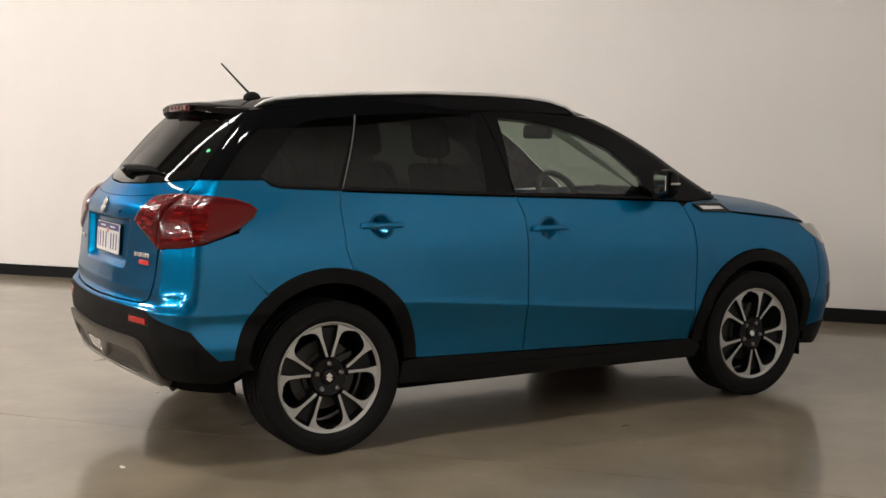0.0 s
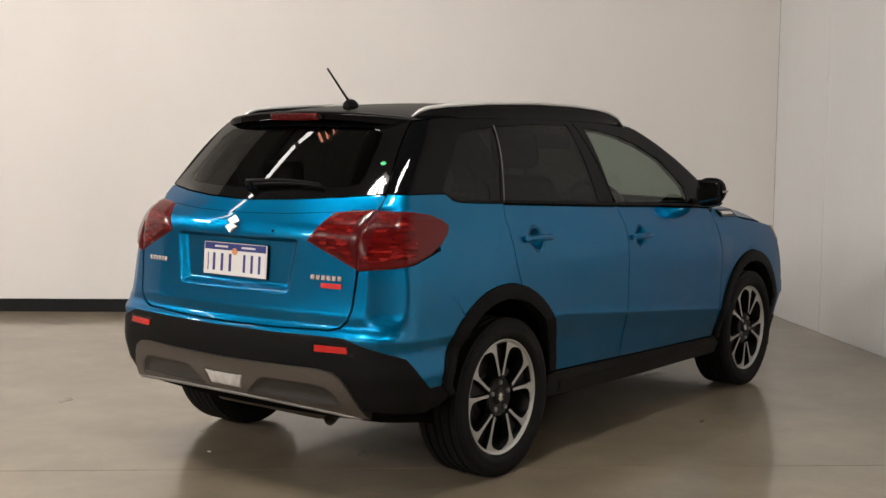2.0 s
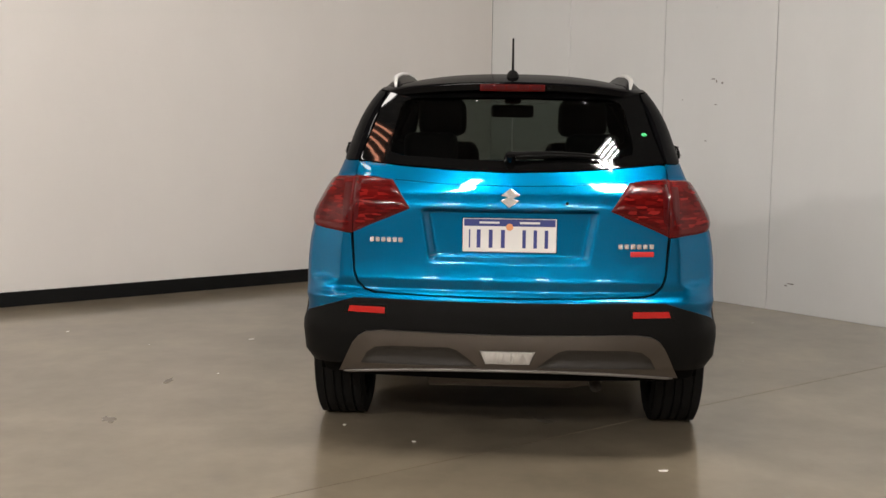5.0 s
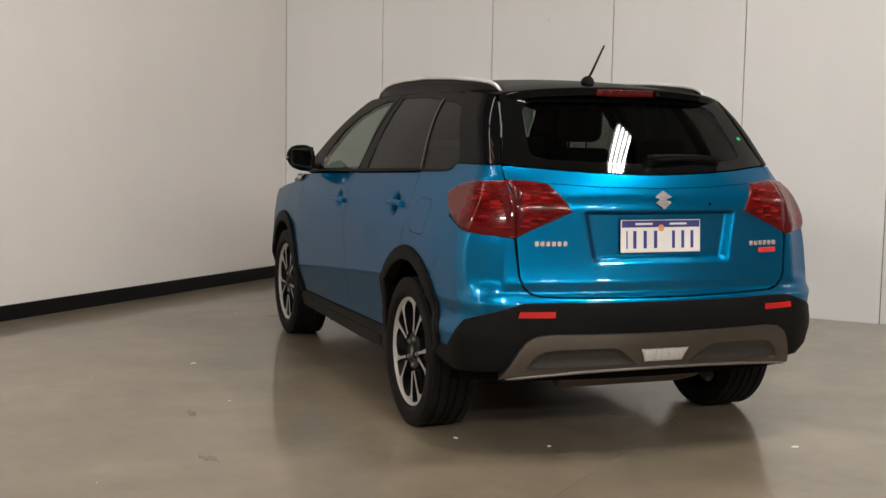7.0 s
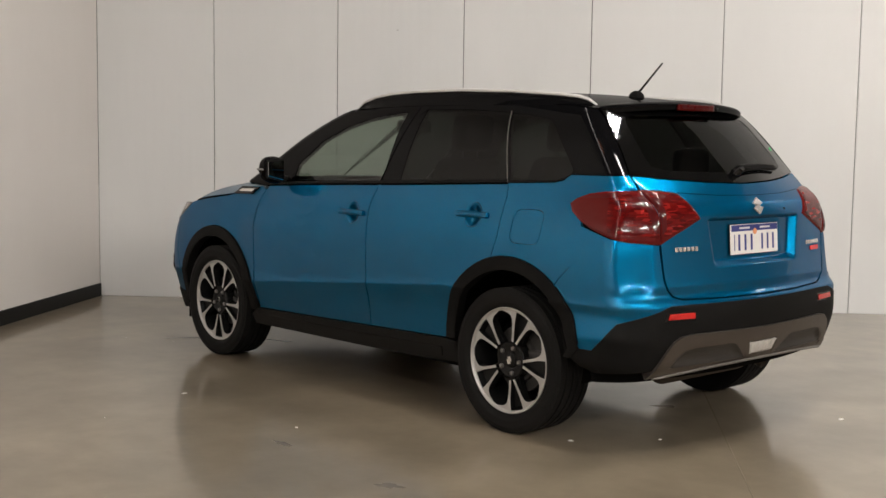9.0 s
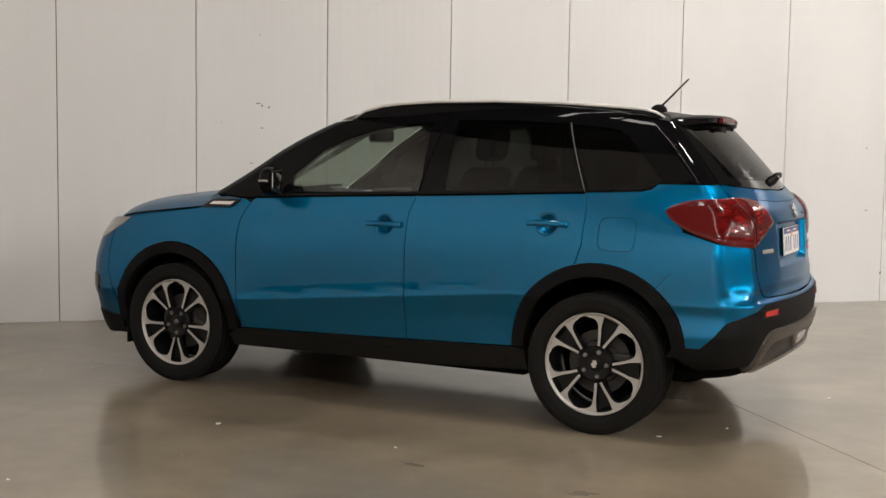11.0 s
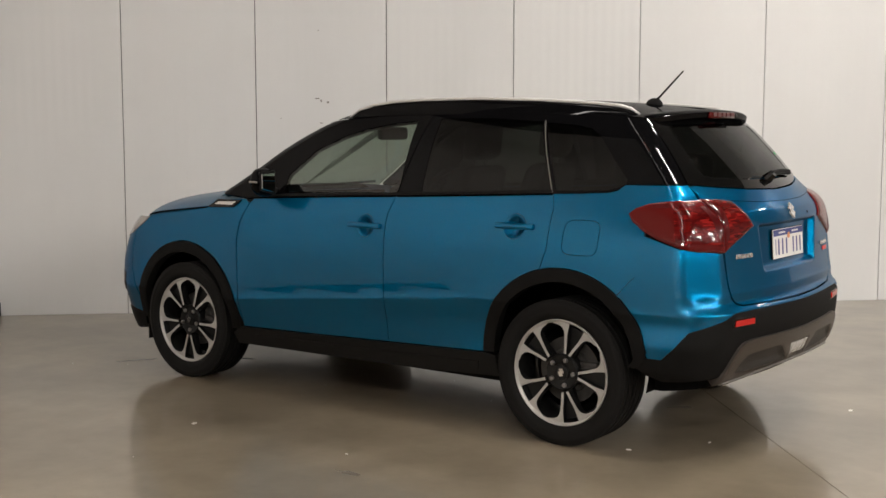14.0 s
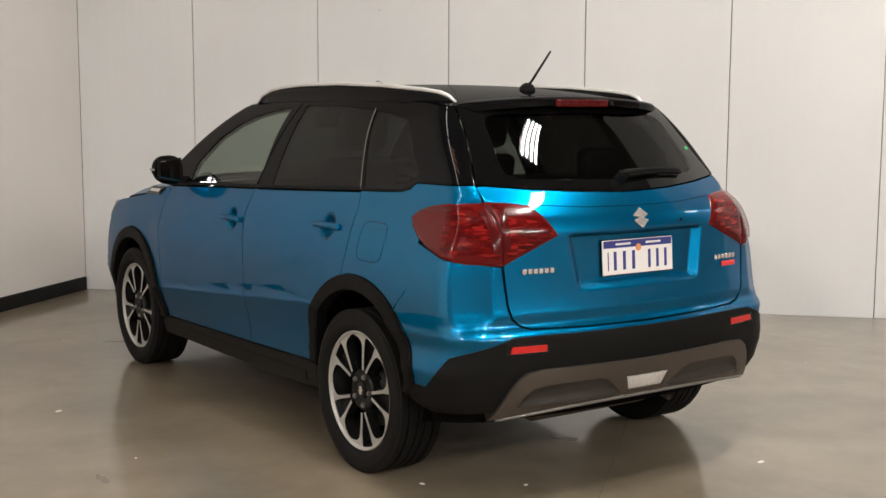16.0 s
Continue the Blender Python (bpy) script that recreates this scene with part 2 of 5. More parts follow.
def lathe(profile, steps, fn=None):
    """Turns (radius, across) pairs round the y axis."""
    verts, faces, n = [], [], len(profile)
    for i in range(steps):
        a = 2 * math.pi * i / steps
        for j, (r, y) in enumerate(profile):
            rr = fn(i, j, r) if fn else r
            verts.append((rr * math.cos(a), y, rr * math.sin(a)))
    for i in range(steps):
        k = (i + 1) % steps
        for j in range(n - 1):
            faces.append((i * n + j, k * n + j, k * n + j + 1, i * n + j + 1))
    return verts, faces


def spline(xs, ys):
    """A smooth curve through the points, without overshoot."""
    x, y = np.array(xs, float), np.array(ys, float)
    h, d = np.diff(x), np.diff(y) / np.diff(x)
    m = np.zeros_like(y)
    m[0], m[-1] = d[0], d[-1]
    for i in range(1, len(x) - 1):
        if d[i - 1] * d[i] > 0:
            w1, w2 = 2 * h[i] + h[i - 1], h[i] + 2 * h[i - 1]
            m[i] = (w1 + w2) / (w1 / d[i - 1] + w2 / d[i])

    def at(q):
        q = np.clip(np.asarray(q, float), x[0], x[-1])
        i = np.clip(np.searchsorted(x, q) - 1, 0, len(x) - 2)
        t = (q - x[i]) / h[i]
        return (y[i] * (1 + 2 * t) * (1 - t) ** 2 + m[i] * h[i] * t * (1 - t) ** 2
                + y[i + 1] * t * t * (3 - 2 * t) + m[i + 1] * h[i] * t * t * (t - 1))
    return at


def smooth01(t):
    t = np.clip(t, 0, 1)
    return t * t * (3 - 2 * t)


# ---- the room: two walls that meet in a corner, closed behind ----
CORNER = Vector((5.40, 0.20, 0))
ANGLE_A, ANGLE_B = 130.2, 223.6
WALL_HEIGHT = 6.2


def wall_frame(angle):
    """Pose at the corner whose x axis runs along a wall."""
    return Matrix.Translation(CORNER) @ Matrix.Rotation(radians(angle), 4, "Z")


def plate_blot(w, h, seed, upright=True, depth=0.001):
    """A small ragged patch, w wide and h high, a millimetre thick."""
    rnd = random.Random(seed)
    bm = bmesh.new()
    n = 14
    pts = []
    for i in range(n):
        a = 2 * math.pi * i / n
        r = 0.5 * rnd.uniform(0.45, 1.0)
        pts.append((r * w * math.cos(a), 0, r * h * math.sin(a)) if upright else (r * w * math.cos(a), r * h * math.sin(a), 0))
    face = bm.faces.new([bm.verts.new(p) for p in pts])
    r = bmesh.ops.extrude_face_region(bm, geom=[face])
    vec = (0, depth, 0) if upright else (0, 0, depth)
    bmesh.ops.translate(bm, verts=[g for g in r["geom"] if isinstance(g, bmesh.types.BMVert)], vec=vec)
    bmesh.ops.recalc_face_normals(bm, faces=bm.faces)
    return bm


def floor_marks():
    """Loose white flecks and dark tyre stains on the concrete."""
    bm = bmesh.new()
    rnd = random.Random(4)
    spots = [(-0.845, -0.62, 0.022), (-0.29, 0.72, 0.016), (1.63, 1.565, 0.024), (1.74, 2.75, 0.014), (-0.53, 0.39, 0.012), (0.67, 1.53, 0.010)]
    spots += [(rnd.uniform(-3, 4), rnd.uniform(-3, 4), rnd.uniform(0.0015, 0.004)) for _ in range(26)]
    for x, y, r in spots:
        t = plate_blot(2 * r, 1.2 * r, x, False, 0.003)
        bmesh.ops.transform(t, matrix=Matrix.Translation((x, y, 0)) @ Matrix.Rotation(x * 9, 4, "Z"), verts=t.verts)
        me = bpy.data.meshes.new("fleck")
        t.to_mesh(me)
        t.free()
        bm.from_mesh(me)
        bpy.data.meshes.remove(me)
    tagged(part("floor_flecks", bm, FLECK), "small white paint flecks scattered on concrete", "debris", kind="stuff")
    for x, y, w, h, turn in ((2.68, 0.28, 0.34, 0.05, 20), (2.44, -0.27, 0.30, 0.06, -15), (-0.12, -0.17, 0.16, 0.08, 40), (3.13, 0.70, 0.30, 0.07, 60), (1.45, -1.06, 0.09, 0.03, 10), (-0.31, 1.78, 0.14, 0.07, 30), (0.48, 1.74, 0.16, 0.05, 0), (2.9, 0.45, 0.20, 0.04, 80)):
        b = plate_blot(w, h, x + y, False, 0.0006)
        bmesh.ops.transform(b, matrix=Matrix.Translation((x, y, 0)) @ Matrix.Rotation(radians(turn), 4, "Z"), verts=b.verts)
        tagged(part("floor_stain", b, STAIN), "dark dried stain on the polished concrete", "stain", "floor stains", "stuff")


def build_room():
    floor = empty("floor", "polished grey-brown concrete floor with a sawn joint", "floor", kind="structure")
    # the slabs meet along the joint, which runs beside the skirted wall
    joint = Matrix.Translation((-0.78, 0.225, 0)) @ Matrix.Rotation(radians(131.2), 4, "Z")
    for lo, hi in (((-24, 0.003, -0.15), (26, 24, 0)), ((-24, -14, -0.15), (26, -0.003, 0))):
        bm = block(lo, hi)
        bmesh.ops.transform(bm, matrix=joint, verts=bm.verts)
        part("slab", bm, CONCRETE, floor)
    bm = block((-24, -0.05, -0.2), (26, 0.05, -0.0015))
    bmesh.ops.transform(bm, matrix=joint, verts=bm.verts)
    part("joint_filler", bm, FILLER, floor)

    wa = empty("wall_north", "white painted plain wall, stained near the floor", "wall", kind="structure")
    wa.matrix_basis = wall_frame(ANGLE_A)
    step = 2.4
    for i in range(8):
        part("board", block((i * step, -0.12, 0.0), ((i + 1) * step, 0.0, WALL_HEIGHT)), PLASTER, wa)
    sk = part("baseboard", block((0.02, 0.002, 0.0), (19.2, 0.022, 0.104), 0.003, 2), SKIRT)
    sk.matrix_basis = wall_frame(ANGLE_A)
    tagged(sk, "black skirting board along the white wall", "skirting", kind="structure")

    wb = empty("wall_east", "white insulated steel panels with fine upright ribs", "wall", kind="structure")
    wb.matrix_basis = wall_frame(ANGLE_B)
    edges = [0.0, 0.97, 1.980, 2.992, 4.001, 5.026, 6.070, 7.107, 8.154] + [9.176 + 1.03 * k for k in range(6)]
    for a, b in zip(edges, edges[1:]):
        part("panel", block((a + 0.003, 0.0, 0.0), (b - 0.003, 0.12, WALL_HEIGHT), 0.002, 1), PANEL, wb)
    part("backing", block((0, 0.013, 0.0), (edges[-1], 0.14, WALL_HEIGHT)), GROUT, wb)

    for along, z, w, h in ((2.464, 2.19, 0.016, 0.012), (2.452, 1.664, 0.050, 0.014), (2.482, 1.645, 0.020, 0.030), (2.535, 1.635, 0.030, 0.020), (2.482, 1.474, 0.045, 0.010), (2.40, 1.203, 0.030, 0.014),
                           (2.17, 1.51, 0.012, 0.012), (7.95, 1.40, 0.025, 0.020), (7.97, 0.836, 0.045, 0.014), (8.15, 0.262, 0.024, 0.040), (8.53, 0.185, 0.030, 0.024), (3.19, 0.205, 0.085, 0.012), (3.15, 0.19, 0.03, 0.014)):
        bm = plate_blot(w, h, along)
        bmesh.ops.transform(bm, matrix=Matrix.Translation((along, -0.0012, z)), verts=bm.verts)
        part("scuff_mark", bm, SCUFF, wb)

    # unseen walls added past the white ones; their grey tones the tailgate's reflections
    for name, angle, start, y0, y1 in (("wall_northwest", ANGLE_A, 19.2, -0.12, 0.0), ("wall_southeast", ANGLE_B, 14.33, 0.0, 0.12)):
        w = part(name, block((start, y0, 0), (24.0, y1, WALL_HEIGHT)), UNSEEN_WALL)
        w.matrix_basis = wall_frame(angle)
        tagged(w, "unseen grey wall added beyond the white wall", "wall", kind="structure")
    w = part("wall_south", block((22.0, -0.2, 0), (22.2, 26, WALL_HEIGHT)), UNSEEN_WALL)
    w.matrix_basis = wall_frame(ANGLE_A)
    tagged(w, "unseen grey wall added to close the far end", "wall", kind="structure")
    w = part("wall_west", block((22.0, -26, 0), (22.2, 0.2, WALL_HEIGHT)), UNSEEN_WALL)
    w.matrix_basis = wall_frame(ANGLE_B)
    tagged(w, "unseen grey wall added to close the far end", "wall", kind="structure")
    # unseen ceiling, kept dark so that the side windows reflect less
    c = part("ceiling", block((-32, -26, WALL_HEIGHT), (9, 26, WALL_HEIGHT + 0.1)), CEILING)
    tagged(c, "dull dark ceiling added over the hall, out of view", "ceiling", kind="structure")


def lamp_fixture(x, y, z, turn, length=0.95, spread=0.15, glow=TUBE, label="dark grey four-tube batten light, placed out of view under the ceiling"):
    """A four-tube batten hung from the ceiling."""
    root = empty("ceiling_light", label, "ceiling light", "ceiling lights", at=(x, y, z))
    root.rotation_euler = (0, 0, radians(turn))
    w = spread * 2.1
    part("housing", block((-length / 2 - 0.05, -w, 0.03), (length / 2 + 0.05, w, 0.10), 0.01), FIXTURE, root)
    for k in range(4):
        yy = spread * (k - 1.5)
        v, f = tube([(-length / 2, yy, 0), (length / 2, yy, 0)], spread * 0.15, 6, 1.0, False)
        build("lamp_tube", v, f, glow, root)
    for sx in (-1, 1):
        part("rod", block((sx * length * 0.4 - 0.008, -0.008, 0.1), (sx * length * 0.4 + 0.008, 0.008, WALL_HEIGHT - z), 0), FIXTURE, root)
    return root


def strip_light(along, across, z):
    """A long single-tube strip beside the skirted wall."""
    root = empty("strip_light", "slim dark grey strip light hung in a row", "ceiling light", "strip lights")
    root.matrix_basis = wall_frame(ANGLE_A) @ Matrix.Translation((along, across, z))
    part("housing", block((-0.62, -0.065, 0.02), (0.62, 0.065, 0.07), 0.006), FIXTURE, root)
    part("diffuser", block((-0.6, -0.06, -0.02), (0.6, 0.06, 0.018), 0.006), STRIP, root)
    for sx in (-1, 1):
        part("rod", block((sx * 0.5 - 0.006, -0.006, 0.07), (sx * 0.5 + 0.006, 0.006, WALL_HEIGHT - z)), FIXTURE, root)


# unseen lamps, added: two fill the walls, the rows behind brighten the tailgate
UNSEEN_LIGHTS = [(-3.5, -7.3, 44, DIM_FILL_TUBE), (-4.5, 8.0, 40, SIDE_FILL_TUBE), (-8.6, 4.3, 0, KEY_TUBE), (-9.2, 2.1, 0, KEY_TUBE), (-9.5, -0.1, 0, KEY_TUBE), (-9.2, -2.2, 0, KEY_TUBE),
          (-11.8, 3.2, 0, KEY_TUBE), (-12.0, 0.9, 0, KEY_TUBE), (-12.0, -1.4, 0, KEY_TUBE), (-11.8, -3.8, 0, KEY_TUBE)]
build_room()
floor_marks()
lamp_fixture(-1.05, -1.45, 4.7, -33, 0.80, 0.070, NEAR_TUBE)
lamp_fixture(-1.95, 0.75, 4.7, -33, 0.80, 0.070, NEAR_TUBE)
for lx, ly, turn, glow in UNSEEN_LIGHTS:
    lamp_fixture(lx, ly, 4.7, turn, glow=glow)
lamp_fixture(-0.52, 2.22, 4.7, 40, 0.42, 0.125, HEATER, "orange glowing four-bar heater under the ceiling")
for k in range(9):
    strip_light(2.9 + 1.3 * k, 2.8, 4.9)


# ---- the car: x forward from the rear axle, y to its left ----
# plan of the body at each height: a rounded outline from the middle of the rear to the middle of the nose
REAR_X = spline([0.20, 0.28, 0.36, 0.43, 0.52, 0.60, 0.648, 0.664, 0.690, 0.722, 0.742, 0.80, 0.95, 1.015, 1.06, 1.10, 1.15, 1.20, 1.30, 1.40, 1.48, 1.56],
                [-0.60, -0.68, -0.745, -0.772, -0.795, -0.803, -0.800, -0.784, -0.7690, -0.7695, -0.7655, -0.757, -0.745, -0.742, -0.7285, -0.7015, -0.6620, -0.6180, -0.5265, -0.431, -0.350, -0.270])
NOSE_X = spline([0.18, 0.25, 0.40, 0.60, 0.75, 0.85, 0.95, 1.20], [3.25, 3.34, 3.38, 3.385, 3.34, 3.27, 3.17, 2.95])
SCREEN_X = spline([1.00, 1.05, 1.20, 1.33, 1.43, 1.49, 1.53, 1.56], [2.506, 2.415, 2.162, 1.968, 1.786, 1.643, 1.500, 1.31])
SIDE_A = spline([-0.8, -0.5, -0.2, 0.1, 0.6, 1.2, 2.0, 2.5, 2.9, 3.3], [0.800, 0.844, 0.864, 0.868, 0.868, 0.868, 0.868, 0.864, 0.835, 0.76])
SIDE_B = spline([-0.8, -0.5, -0.3, 0.0, 0.25, 0.7, 1.12, 1.6, 2.0, 2.5, 2.9, 3.3], [0.757, 0.796, 0.812, 0.826, 0.834, 0.847, 0.857, 0.853, 0.842, 0.815, 0.775, 0.71])
SIDE_C = spline([-0.7, -0.5, -0.3, 0.0, 0.5, 1.0, 1.6, 2.0, 2.4, 3.0], [0.700, 0.722, 0.746, 0.771, 0.797, 0.806, 0.800, 0.785, 0.760, 0.70])
SIDE_D = spline([-0.5, -0.28, 0.0, 0.5, 1.0, 1.4, 1.8], [0.560, 0.580, 0.596, 0.608, 0.606, 0.595, 0.58])
BELT = spline([-0.26, 0.09, 0.95, 1.2, 2.0, 2.3], [1.150, 1.137, 1.100, 1.091, 1.055, 1.04])
KNOTS = np.array([0.18, 0.30, 0.37, 0.492, 0.506, 0.53, 0.62, 0.74, 0.86, 0.985, 1.045, 1.12, 1.475, 1.56])
LENGTHS = (0.66, 0.24, 3.30, 0.32, 0.60)
STARTS = np.cumsum((0.0,) + LENGTHS)


def levelled(x, z):
    """The height before the lower crease is lifted towards the rear."""
    return z - 0.088 * np.clip(2.03 - x, 0, 1.6) * smooth01((z - 0.26) / 0.29) * smooth01((1.02 - z) / 0.36)


def half_width(x, z):
    a, b, c, d = SIDE_A(x), SIDE_B(x), SIDE_C(x), SIDE_D(x)
    rows = np.stack([a - 0.072, a - 0.052, a - 0.036, a - 0.001, a, a - 0.0018, a - 0.0035, a * 0.85 + b * 0.15 - 0.001, a * 0.4 + b * 0.6 + 0.009,
                     b, b * 0.5 + c * 0.5 + 0.006, c, d, d - 0.075])
    height, z = z, np.clip(levelled(x, np.clip(z, KNOTS[0], KNOTS[-1])), KNOTS[0], KNOTS[-1])
    slope = np.gradient(rows, KNOTS, axis=0)
    slope[3], slope[4], slope[5] = 0.27, -0.15, -0.03
    i = np.clip(np.searchsorted(KNOTS, z) - 1, 0, len(KNOTS) - 2)
    n = np.arange(len(i))
    h = KNOTS[i + 1] - KNOTS[i]
    t = (z - KNOTS[i]) / h
    y = (rows[i, n] * (1 + 2 * t) * (1 - t) ** 2 + slope[i, n] * h * t * (1 - t) ** 2
         + rows[i + 1, n] * t * t * (3 - 2 * t) + slope[i + 1, n] * h * t * t * (t - 1))
    # flat doors lean out a little from the crease to the shoulder
    crease = 0.499 + 0.088 * np.clip(2.03 - x, 0, 1.6)
    lean = 0.0315 + 0.020 * np.clip((x - 0.75) / 1.1, 0, 1)
    face = a - 0.003 + lean * (height - crease)
    share = smooth01((height - crease - 0.010) / 0.022) * smooth01((0.93 - height) / 0.14) * smooth01((x - 0.38) / 0.3) * smooth01((2.25 - x) / 0.3)
    return y + share * (face - y)


FACET = (4.0, 64.0)


def corner(t, facet):
    """The rear corner in plan, from the rear (t = 0) to the side (t = 1), for radius 1: an arc, cut to a hollow facet."""
    def raw(q):
        arc_x, arc_y = 1 - np.cos(q * math.pi / 2), np.sin(q * math.pi / 2)
        e = [radians(f) for f in FACET]
        u = np.clip((q * 90 - FACET[0]) / (FACET[1] - FACET[0]), 0, 1)
        x0, x1, y0, y1 = 1 - math.cos(e[0]), 1 - math.cos(e[1]), math.sin(e[0]), math.sin(e[1])
        dip = 0.16 * u * (1 - u)
        cut = (u > 0) & (u < 1)
        return (np.where(cut, x0 + u * (x1 - x0) + dip * 0.8, arc_x), np.where(cut, y0 + u * (y1 - y0) - dip * 0.55, arc_y), arc_x, arc_y)
    d = np.minimum(0.05, np.minimum(t, 1 - t))
    got = [raw(t + k * d) for k in (-1, -0.5, 0, 0.5, 1)]
    fx, fy = sum(g[0] for g in got) / 5, sum(g[1] for g in got) / 5
    plain = raw(t)
    return plain[2] + facet * (fx - plain[2]), plain[3] + facet * (fy - plain[3])


def place(a, z, screen=False):
    """A point of the body's skin: a is the way round from the middle of the rear (negative on the right), z the height."""
    a, z = np.broadcast_arrays(np.asarray(a, float), np.asarray(z, float))
    shape = a.shape
    a, z = a.ravel(), z.ravel()
    s, u = np.where(a < 0, -1.0, 1.0), np.abs(a)
    rear = REAR_X(z)
    nose = SCREEN_X(z) if screen else NOSE_X(z)
    c, cf, w = 0.15 - 0.065 * smooth01((z - 1.08) / 0.12), 0.16 if screen else 0.27, 0.86
    k = np.clip(np.searchsorted(STARTS, u) - 1, 0, 4)
    t = (u - STARTS[k]) / np.array(LENGTHS)[k]
    x0, y0 = np.zeros_like(u), np.zeros_like(u)
    turn_x, turn_y = corner(np.clip(t, 0, 1), smooth01((z - 0.690) / 0.040) * smooth01((1.15 - z) / 0.03))
    for i, (px, py) in enumerate((
            (rear, t * (w - c)),
            (rear + c * turn_x, w - c + c * turn_y),
            (rear + c + t * (nose - cf - rear - c), w + 0 * t),
            (nose - cf + cf * np.sin(t * math.pi / 2), w - cf + cf * np.cos(t * math.pi / 2)),
            (nose, (1 - t) * (w - cf)))):
        x0, y0 = np.where(k == i, px, x0), np.where(k == i, py, y0)
    # the rear and the nose bow out towards the middle
    bow = 0.16 + 0.07 * smooth01((z - 1.05) / 0.13) - 0.06 * np.clip((z - 1.18) / 0.30, 0, 1)
    x = x0 + bow * (y0 * 0.9) ** 2 * np.clip(1 - (x0 - rear) / 0.9, 0, 1) ** 2
    x = x - (0.105 if screen else 0.17) * y0 ** 2 * np.clip(1 - (nose - x0) / 0.9, 0, 1) ** 2
    y = half_width(x, z) * y0 / w
    # the lower bumper stays wide behind the wheels and draws in at its foot
    behind = smooth01((-0.22 - x) / 0.22)
    y = y + 0.048 * (y0 / w) * behind * smooth01((0.62 - z) / 0.13)
    y = y * (1 - 0.06 * smooth01((0.41 - z) / 0.09) * behind)
    # the sunk panel for the number plate
    edge = 0.325 + 0.035 * (z - 0.80) / 0.2
    sunk = smooth01((edge - y) / 0.045) * smooth01((z - 0.790) / 0.034) * smooth01((1.007 - z) / 0.012)
    x = x + np.where(x0 - rear < 0.02, 0.030 * sunk, 0)
    return np.stack([x, s * y, z], -1).reshape(shape + (3,))


def normal(a, z, screen=False):
    e = 0.002
    du = place(a + e, z, screen) - place(a - e, z, screen)
    dv = place(a, z + e, screen) - place(a, z - e, screen)
    n = np.cross(dv, du)
    n = n / np.linalg.norm(n, axis=-1, keepdims=True)
    out = place(a, z, screen) - np.array([1.2, 0, 0.6])
    return np.where((n * out).sum(-1, keepdims=True) < 0, -n, n)


def seek(coord, wanted, z, lo, hi, screen):
    """Bisects for the way round at which the skin has the wanted coordinate."""
    wanted, z = np.asarray(wanted, float), np.asarray(z, float)
    lo, hi = np.full(wanted.shape, float(lo)), np.full(wanted.shape, float(hi))
    for _ in range(34):
        mid = (lo + hi) / 2
        less = place(mid, z, screen)[..., coord] < wanted
        lo, hi = np.where(less, mid, lo), np.where(less, hi, mid)
    return lo


def at_side(x, z, screen=False, s=1):
    """The way round at which the skin has this x, along the side."""
    return s * seek(0, x, z, STARTS[1], STARTS[4] - 1e-4, screen)


def at_rear(y, z, screen=False, front=False):
    lo, hi = (STARTS[5], STARTS[3]) if front else (0.0, STARTS[2])
    y = np.asarray(y, float)
    return np.where(y >= 0, 1, -1) * seek(1, np.abs(y), z, lo, hi, screen)


def outline(points, screen=False, step=0.02, s=1):
    """Points ('s', x, z) on the side, ('r', y, z) at the rear, ('f', y, z) in front: a dense closed loop of (way round, z)."""
    todo, links = [], []
    for p, q in zip(points, points[1:] + points[:1]):
        if p[0] == q[0]:
            n = max(1, int(math.hypot(q[1] - p[1], q[2] - p[2]) / step))
            todo += [(p[0], p[1] + (q[1] - p[1]) * i / n, p[2] + (q[2] - p[2]) * i / n) for i in range(n)]
        else:
            todo.append(p)
            links.append(len(todo) - 1)
    v, z = np.array([p[1] for p in todo]), np.array([p[2] for p in todo])
    kind = np.array([p[0] for p in todo])
    a = np.zeros(len(todo))
    for k in "srf":
        w = kind == k
        if w.any():
            a[w] = at_side(v[w], z[w], screen, s) if k == "s" else s * at_rear(v[w], z[w], screen, k == "f")
    out = []
    for i in range(len(todo)):
        out.append((float(a[i]), float(z[i])))
        if i in links:
            j = (i + 1) % len(todo)
            n = max(1, int(math.hypot(a[j] - a[i], z[j] - z[i]) / step))
            out += [(float(a[i] + (a[j] - a[i]) * k / n), float(z[i] + (z[j] - z[i]) * k / n)) for k in range(1, n)]
    return out


def ring_of(pts, s, screen=False):
    x, z = np.array([p[0] for p in pts]), np.array([p[1] for p in pts])
    return [(float(a), float(b)) for a, b in zip(at_side(x, z, screen, s), z)]


def inside(px, py, loop):
    hit = np.zeros(len(px), bool)
    for (x0, y0), (x1, y1) in zip(loop, loop[1:] + loop[:1]):
        if y0 == y1:
            continue
        cross = (y0 > py) != (y1 > py)
        hit ^= cross & (px < (x1 - x0) * (py - y0) / (y1 - y0) + x0)
    return hit


def inset(loop, d):
    """The loop moved inwards by d."""
    area = sum(p[0] * q[1] - q[0] * p[1] for p, q in zip(loop, loop[1:] + loop[:1]))
    sg = 1 if area > 0 else -1
    out = []
    for p, q, r in zip(loop[-1:] + loop[:-1], loop, loop[1:] + loop[:1]):
        tx, ty = r[0] - p[0], r[1] - p[1]
        n = math.hypot(tx, ty) or 1
        out.append((q[0] - sg * ty / n * d, q[1] + sg * tx / n * d))
    return out


